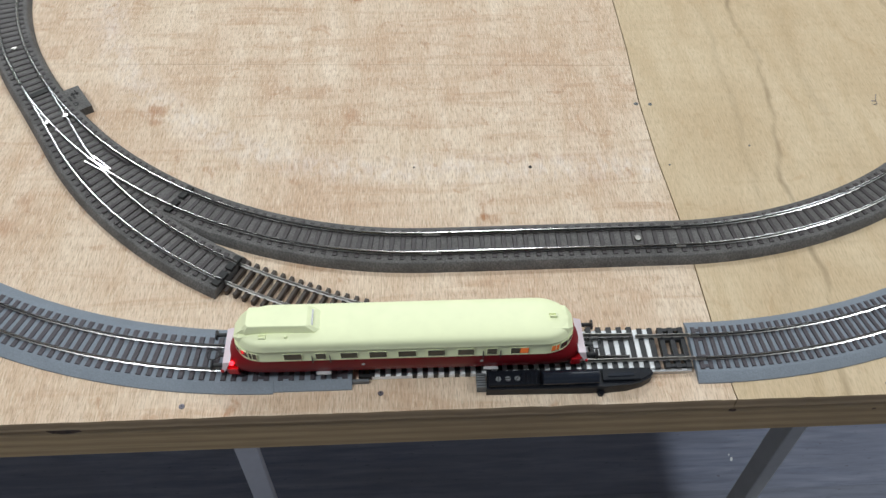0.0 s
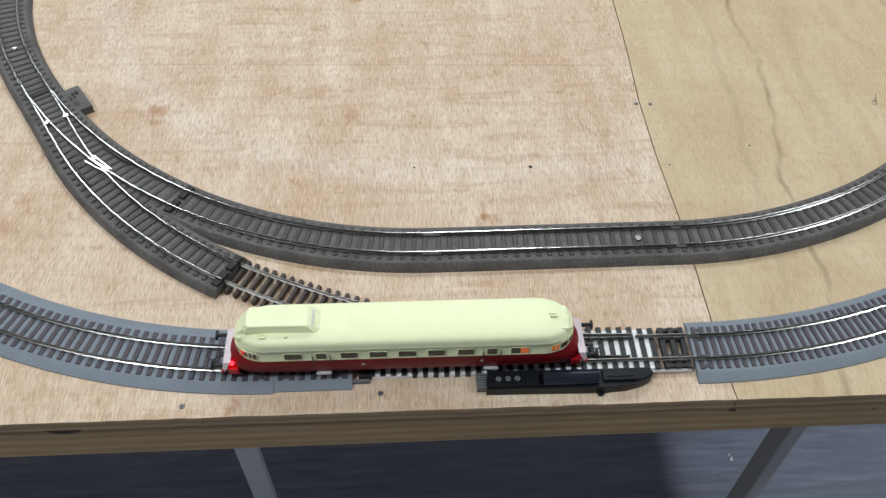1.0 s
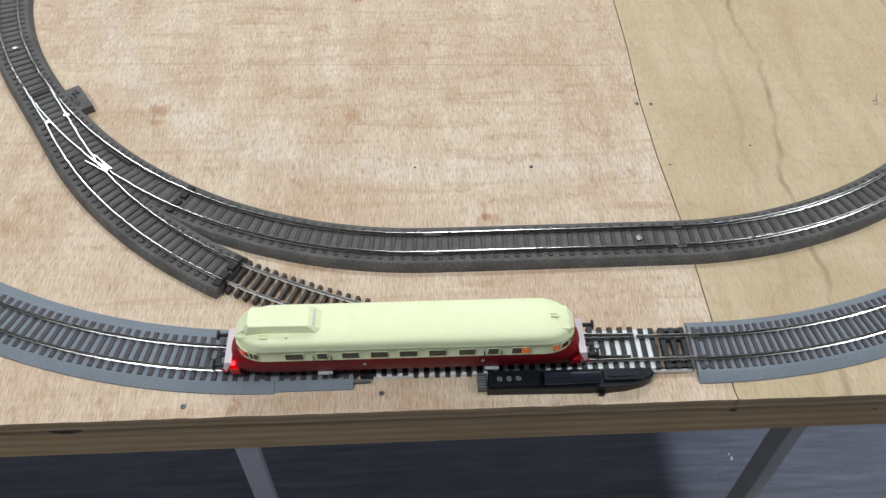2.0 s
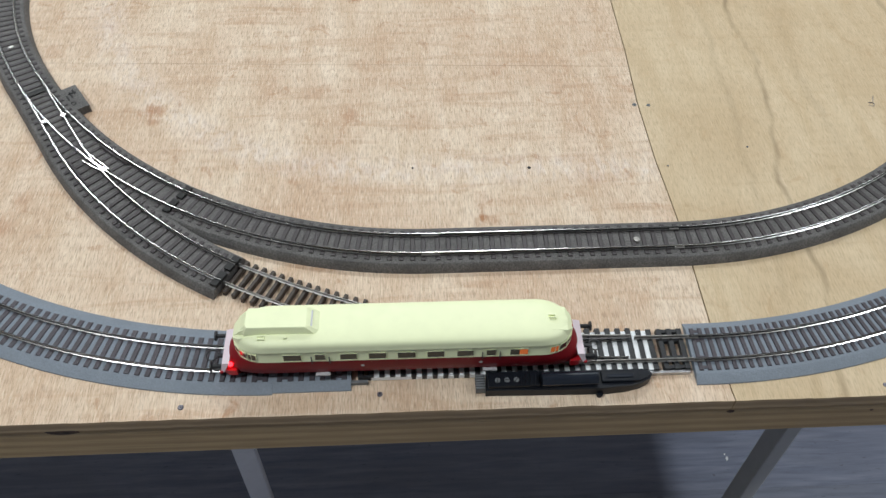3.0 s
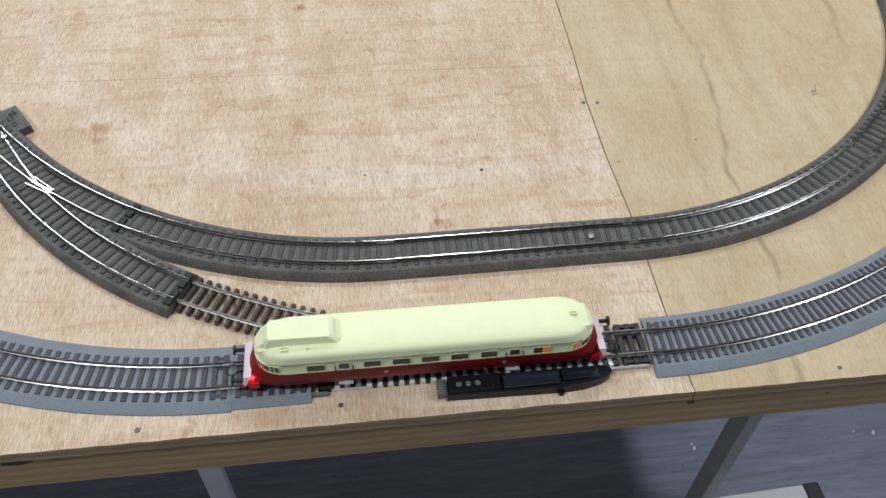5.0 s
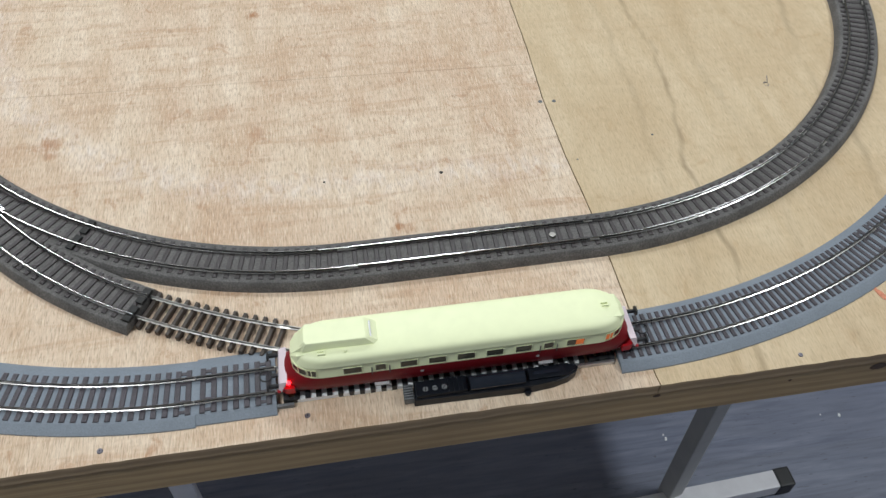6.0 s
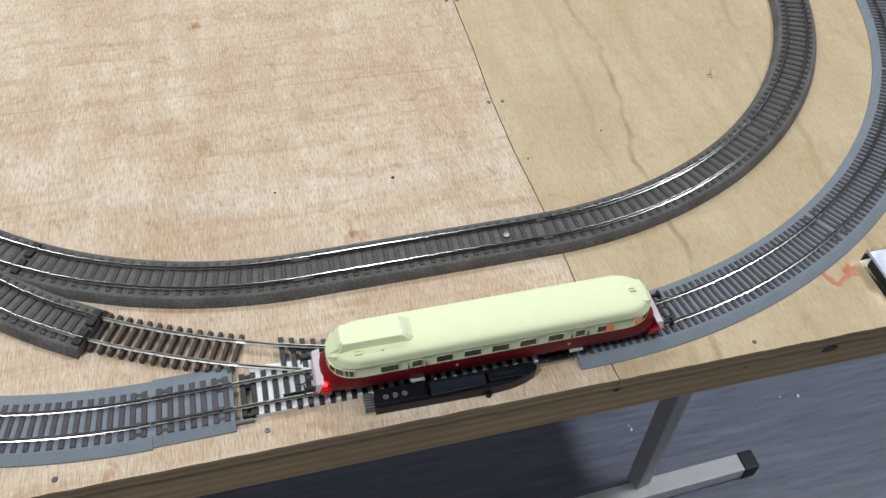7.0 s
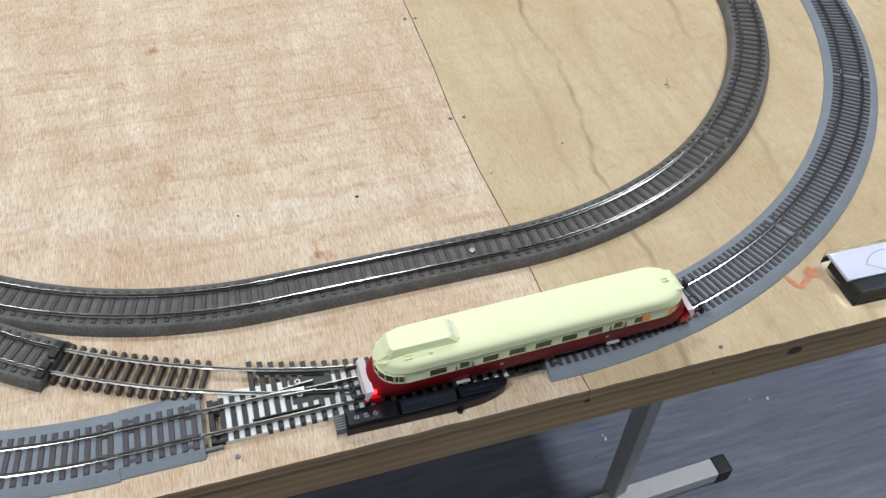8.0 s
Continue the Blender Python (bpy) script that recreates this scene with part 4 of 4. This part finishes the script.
# ---- the meter, marks and fixings on the table ----
def panel_meter():
    owner = tagged(empty("panel_meter", pose(0.3310, 0.0318, 0, 0, 0, -1)), "clear cased analogue panel meter lying face up", "panel meter")
    w, d, h = 0.039, 0.0198, 0.0130
    bm = bmesh.new()
    box(bm, -w + 0.0052, w - 0.0052, -d + 0.0042, d - 0.0045, 0.0, 0.0094, bevel=0.0008)
    part("base", bm, M_BLACK, owner)
    bm = bmesh.new()
    box(bm, -w + 0.0018, w - 0.0018, -d * 0.30, d - 0.0020, 0.0096, 0.0112)
    part("dial", bm, M_DIAL, owner, "white dial card")
    bm = bmesh.new()
    box(bm, -w + 0.0045, w - 0.0045, -d + 0.0036, -d * 0.30 - 0.0003, 0.0080, 0.0096, bevel=0.0006)
    part("lower_panel", bm, M_BLACK, owner, "black lower panel")
    bm = bmesh.new()
    loops = []
    for i in range(25):
        a = radians(145 - 110 * i / 24)
        c, s = math.cos(a), math.sin(a)
        loops.append([(r * c, -0.0095 + r * s, z) for r, z in ((0.0215, 0.0113), (0.0219, 0.0113), (0.0219, 0.01135), (0.0215, 0.01135))])
    rings(bm, loops)
    part("scale_arc", bm, M_SLOT, owner, "thin black scale arc")
    for i in range(5):
        a = radians(145 - 110 * i / 4)
        bm = bmesh.new()
        box(bm, 0.0219, 0.0234, -0.00012, 0.00012, 0.0113, 0.01136)
        part("scale_mark", bm, M_SLOT, owner).matrix_basis = pose(0, -0.0095, 0, 0, 0, math.degrees(a))
    bm = bmesh.new()
    box(bm, 0.004, 0.021, -0.00012, 0.00012, 0.0116, 0.0118)
    part("needle", bm, M_SLOT, owner).matrix_basis = pose(0, -0.0095, 0, 0, 0, 145)
    disc(owner, "hub", 0, -0.0062, 0.0106, 0.0052, 0.0014, M_BLACK, "black needle hub", 24)
    disc(owner, "zero_screw", 0.0, -0.0135, 0.0106, 0.0026, 0.0008, M_GREY_PLASTIC, "slotted zero screw", 18)
    letter = bpy.data.curves.new("unit_letter", "FONT")
    letter.body, letter.size, letter.align_x, letter.extrude = "A", 0.0048, "CENTER", 0.00003
    letter.materials.append(M_SLOT)
    mark = new("unit_letter", letter)
    mark.parent = owner
    mark.matrix_basis = pose(0, 0.0022, 0.01132)
    bm = bmesh.new()
    box(bm, -w, w, -d, d, 0.0003, h, bevel=0.0012)
    cover = part("cover", bm, M_CLEAR, owner, "clear acrylic cover", smooth=True)
    cover.visible_shadow = False


panel_meter()


def stroke(bm, pts, width, z=0.0003):
    """A flat hand-drawn line, a little uneven."""
    lo, hi = [], []
    for i, (x, y) in enumerate(pts):
        a, b = pts[max(0, i - 1)], pts[min(len(pts) - 1, i + 1)]
        dx, dy = b[0] - a[0], b[1] - a[1]
        n = math.hypot(dx, dy) or 1
        w = width * (0.8 + 0.5 * noise.noise((x * 400, y * 400, 1)))
        lo.append((x - dy / n * w / 2, y + dx / n * w / 2))
        hi.append((x + dy / n * w / 2, y - dx / n * w / 2))
    vs = [(bm.verts.new((*p, z)), bm.verts.new((*q, z))) for p, q in zip(lo, hi)]
    for (a, b), (c, d) in zip(vs, vs[1:]):
        bm.faces.new((a, b, d, c))


def between(a, b, n=10, wob=0.0004):
    return [(a[0] + (b[0] - a[0]) * i / n + wob * noise.noise((i * 0.7, a[0] * 50, 0)), a[1] + (b[1] - a[1]) * i / n + wob * noise.noise((i * 0.7, a[1] * 50, 5))) for i in range(n + 1)]


four = tagged(empty("crayon_digit", pose(-0.0012, 0.0013, 0)), "handwritten digit 4 in red crayon on the plywood", "handwritten digit")
for a, b in (((0.2632, 0.0490), (0.2685, 0.0352)), ((0.2685, 0.0352), (0.2880, 0.0470)), ((0.2795, 0.0475), (0.2865, 0.0395)), ((0.2785, 0.0440), (0.2850, 0.0500))):
    bm = bmesh.new()
    stroke(bm, between(a, b), 0.0036)
    part("stroke", bm, M_CRAYON, four)
    four.children[-1].location.z = 0.00005 * len(four.children)


def nail(x, y, r, label, material=M_DARK_STEEL):
    owner = tagged(empty("nail", pose(x, y, 0)), label, "nail", "nails in the plywood")
    bm = bmesh.new()
    cyl(bm, r, 0.0006, pose(0, 0, 0.0002), 16, r * 0.75)
    part("nail_head", bm, material, owner)
    bm = bmesh.new()
    cyl(bm, r * 0.22, 0.0002, pose(0, 0, 0.0005), 10)
    part("dimple", bm, M_SLOT, owner)


for x, y, r in ((-0.2231, 0.0078, 0.0019), (-0.1082, 0.0122, 0.0018), (0.1921, 0.0073, 0.0016)):
    nail(x, y, r, "dull grey nail head flush in the plywood")
for x, y, r in ((0.0, 0.1976, 0.0014), (0.0912, 0.2655, 0.0019), (0.1022, 0.2645, 0.0017), (-0.0854, 0.2002, 0.0008), (0.0912, 0.4123, 0.0019), (0.1004, 0.4112, 0.0017), (0.1673, 0.2144, 0.0009), (0.1028, 0.1961, 0.0008)):
    nail(x, y, r, "small dark nail head in the plywood", M_SLOT if x < 0.05 else M_GREY_PLASTIC)


def track_screw(x, y, z, label):
    owner = tagged(empty("track_screw", pose(x, y, z + 0.0003)), label, "screw", "screws through the track")
    bm = bmesh.new()
    cyl(bm, 0.0027, 0.0014, pose(0, 0, 0.0007), 18, 0.0020)
    part("screw_head", bm, M_RAIL_DULL, owner)
    for a in (0, 90):
        bm = bmesh.new()
        box(bm, -0.0011, 0.0011, -0.0002, 0.0002, 0.0011, 0.00125)
        part("cross_slot", bm, M_SLOT, owner).matrix_basis = pose(0, 0, 0, 0, 0, a + 20)


track_screw(0.0627, 0.1188, 0.0072, "small brass-grey screw between the rails")
x, y, h = DARK_LEFT.at(0.4270)
track_screw(x, y, 0.0072, "small brass-grey screw between the rails")


def knot(x, rx, rz, m):
    """A dark knot with an uneven rim in the face of the timber."""
    bm = bmesh.new()
    n = 22
    prism(bm, [(rx * math.cos(2 * math.pi * i / n) * (1 + 0.3 * noise.noise((i * 0.9, x * 90, 1))), rz * math.sin(2 * math.pi * i / n) * (1 + 0.3 * noise.noise((i * 0.9, x * 70, 7)))) for i in range(n)], -0.0004, 0.0001)
    part("knot", bm, M_KNOT, EDGE, "small dark brown knot").matrix_basis = m


for x, z, rx, rz in ((0.1013, -0.0150, 0.0024, 0.0015), (0.2483, -0.0170, 0.0062, 0.0034), (0.1892, -0.0192, 0.0012, 0.0010), (-0.2938, -0.0130, 0.0095, 0.0026)):
    knot(x, rx, rz, pose(x, 0.0014, z, 90, 0, 0))

# a pencilled hook mark on the yellow sheet
mark = tagged(empty("pencil_mark"), "faint grey pencil scribble on the plywood", "pencil mark")
bm = bmesh.new()
stroke(bm, [(0.2800 + 0.0022 * math.cos(a), 0.2600 + 0.0026 * math.sin(a)) for a in [radians(200 + 28 * i) for i in range(12)]] + between((0.2820, 0.2620), (0.2850, 0.2700), 5), 0.0006)
part("stroke", bm, M_DARK_STEEL, mark)

# ---- lamp housings on the ceiling ----
for lx, ly, sx, sy, watts in LAMPS:
    owner = tagged(empty("ceiling_lamp", pose(lx, ly, CEILING_Z)), "white ceiling tube lamp housing", "ceiling lamp", "ceiling lamps")
    bm = bmesh.new()
    box(bm, -sx / 2 - 0.01, sx / 2 + 0.01, -sy / 2 - 0.01, sy / 2 + 0.01, -0.05, 0.0, bevel=0.006)
    part("housing", bm, M_WALL, owner)

# ---- floor planks ----
FLOOR = bpy.data.objects["floor"]
PW, PL = 0.192, 2.2
row, y = 0, RY0 - 0.137
while y < RY1:
    x = RX0 - 0.9 + 0.18 * (row % 3)
    while x < RX1:
        x0, x1, y0, y1 = max(x, RX0), min(x + PL, RX1), max(y, RY0), min(y + PW, RY1)
        bm = bmesh.new()
        box(bm, 0.0001, x1 - x0 - 0.0001, 0.0001, y1 - y0 - 0.0001, -0.008, 0.0, bevel=0.0004)
        ob = part("plank", bm, M_LAMINATE, FLOOR)
        ob.matrix_basis = pose(x0, y0, FLOOR_Z)
        x += PL
    y += PW
    row += 1


# flakes of paint on the floor
for x, y, r in ((0.3850, 0.3160, 0.0034), (0.3830, 0.3230, 0.0018), (0.6750, 0.3130, 0.0036), (0.6450, 0.3180, 0.0016)):
    bm = bmesh.new()
    prism(bm, [(r * math.cos(a) * (1 + 0.4 * noise.noise((a, x * 50, 0))), 0.6 * r * math.sin(a) * (1 + 0.4 * noise.noise((a, y * 50, 3)))) for a in [k * math.pi / 4 for k in range(8)]], 0.0, 0.0006)
    tagged(part("paint_flake", bm, M_PAPER), "tiny white paint flake on the grey floor", "paint flake", "flakes on the floor").matrix_basis = pose(x, y, FLOOR_Z + 0.0002, 0, 0, 70)


# ---- what moves ----
def motions():
    """The railcar starts after three and a half seconds and runs into the curve."""
    rows = []
    play = {6.5: 0.2, 7.0: 0.4, 7.5: 0.6, 8.0: 0.8}  # its nose takes up the play between flange and rail
    for t, s in ((0, 0.0), (3.2, 0.0), (3.4, 0.0003), (3.6, 0.0018), (3.8, 0.0045), (4.0, 0.0080), (4.25, 0.0135), (4.5, 0.0200), (4.75, 0.0278), (5.0, 0.0365), (5.5, 0.0560),
                 (6.0, 0.0768), (6.5, 0.0985), (7.0, 0.1210), (7.5, 0.1432), (8.0, 0.1660)):
        place = []
        for bogie in (-0.062, 0.062):
            x = -0.0930 + s + bogie
            if x < 0.080:
                place.append((x, NEAR.at(max(0, x + 0.125))[1] if x > -0.125 else 0.0355, 0.0067 if x > -0.125 else 0.0073))
            else:
                px, py, _ = GREY_RIGHT.at(x - 0.080)
                place.append((px, py, 0.0073))
        (x0, y0, z0), (x1, y1, z1) = place
        rows.append((t, pose((x0 + x1) / 2, (y0 + y1) / 2, (z0 + z1) / 2, 0, 0, math.degrees(math.atan2(y1 - y0, x1 - x0)) + play.get(t, 0.0))))
    walk(CAR, rows)


motions()
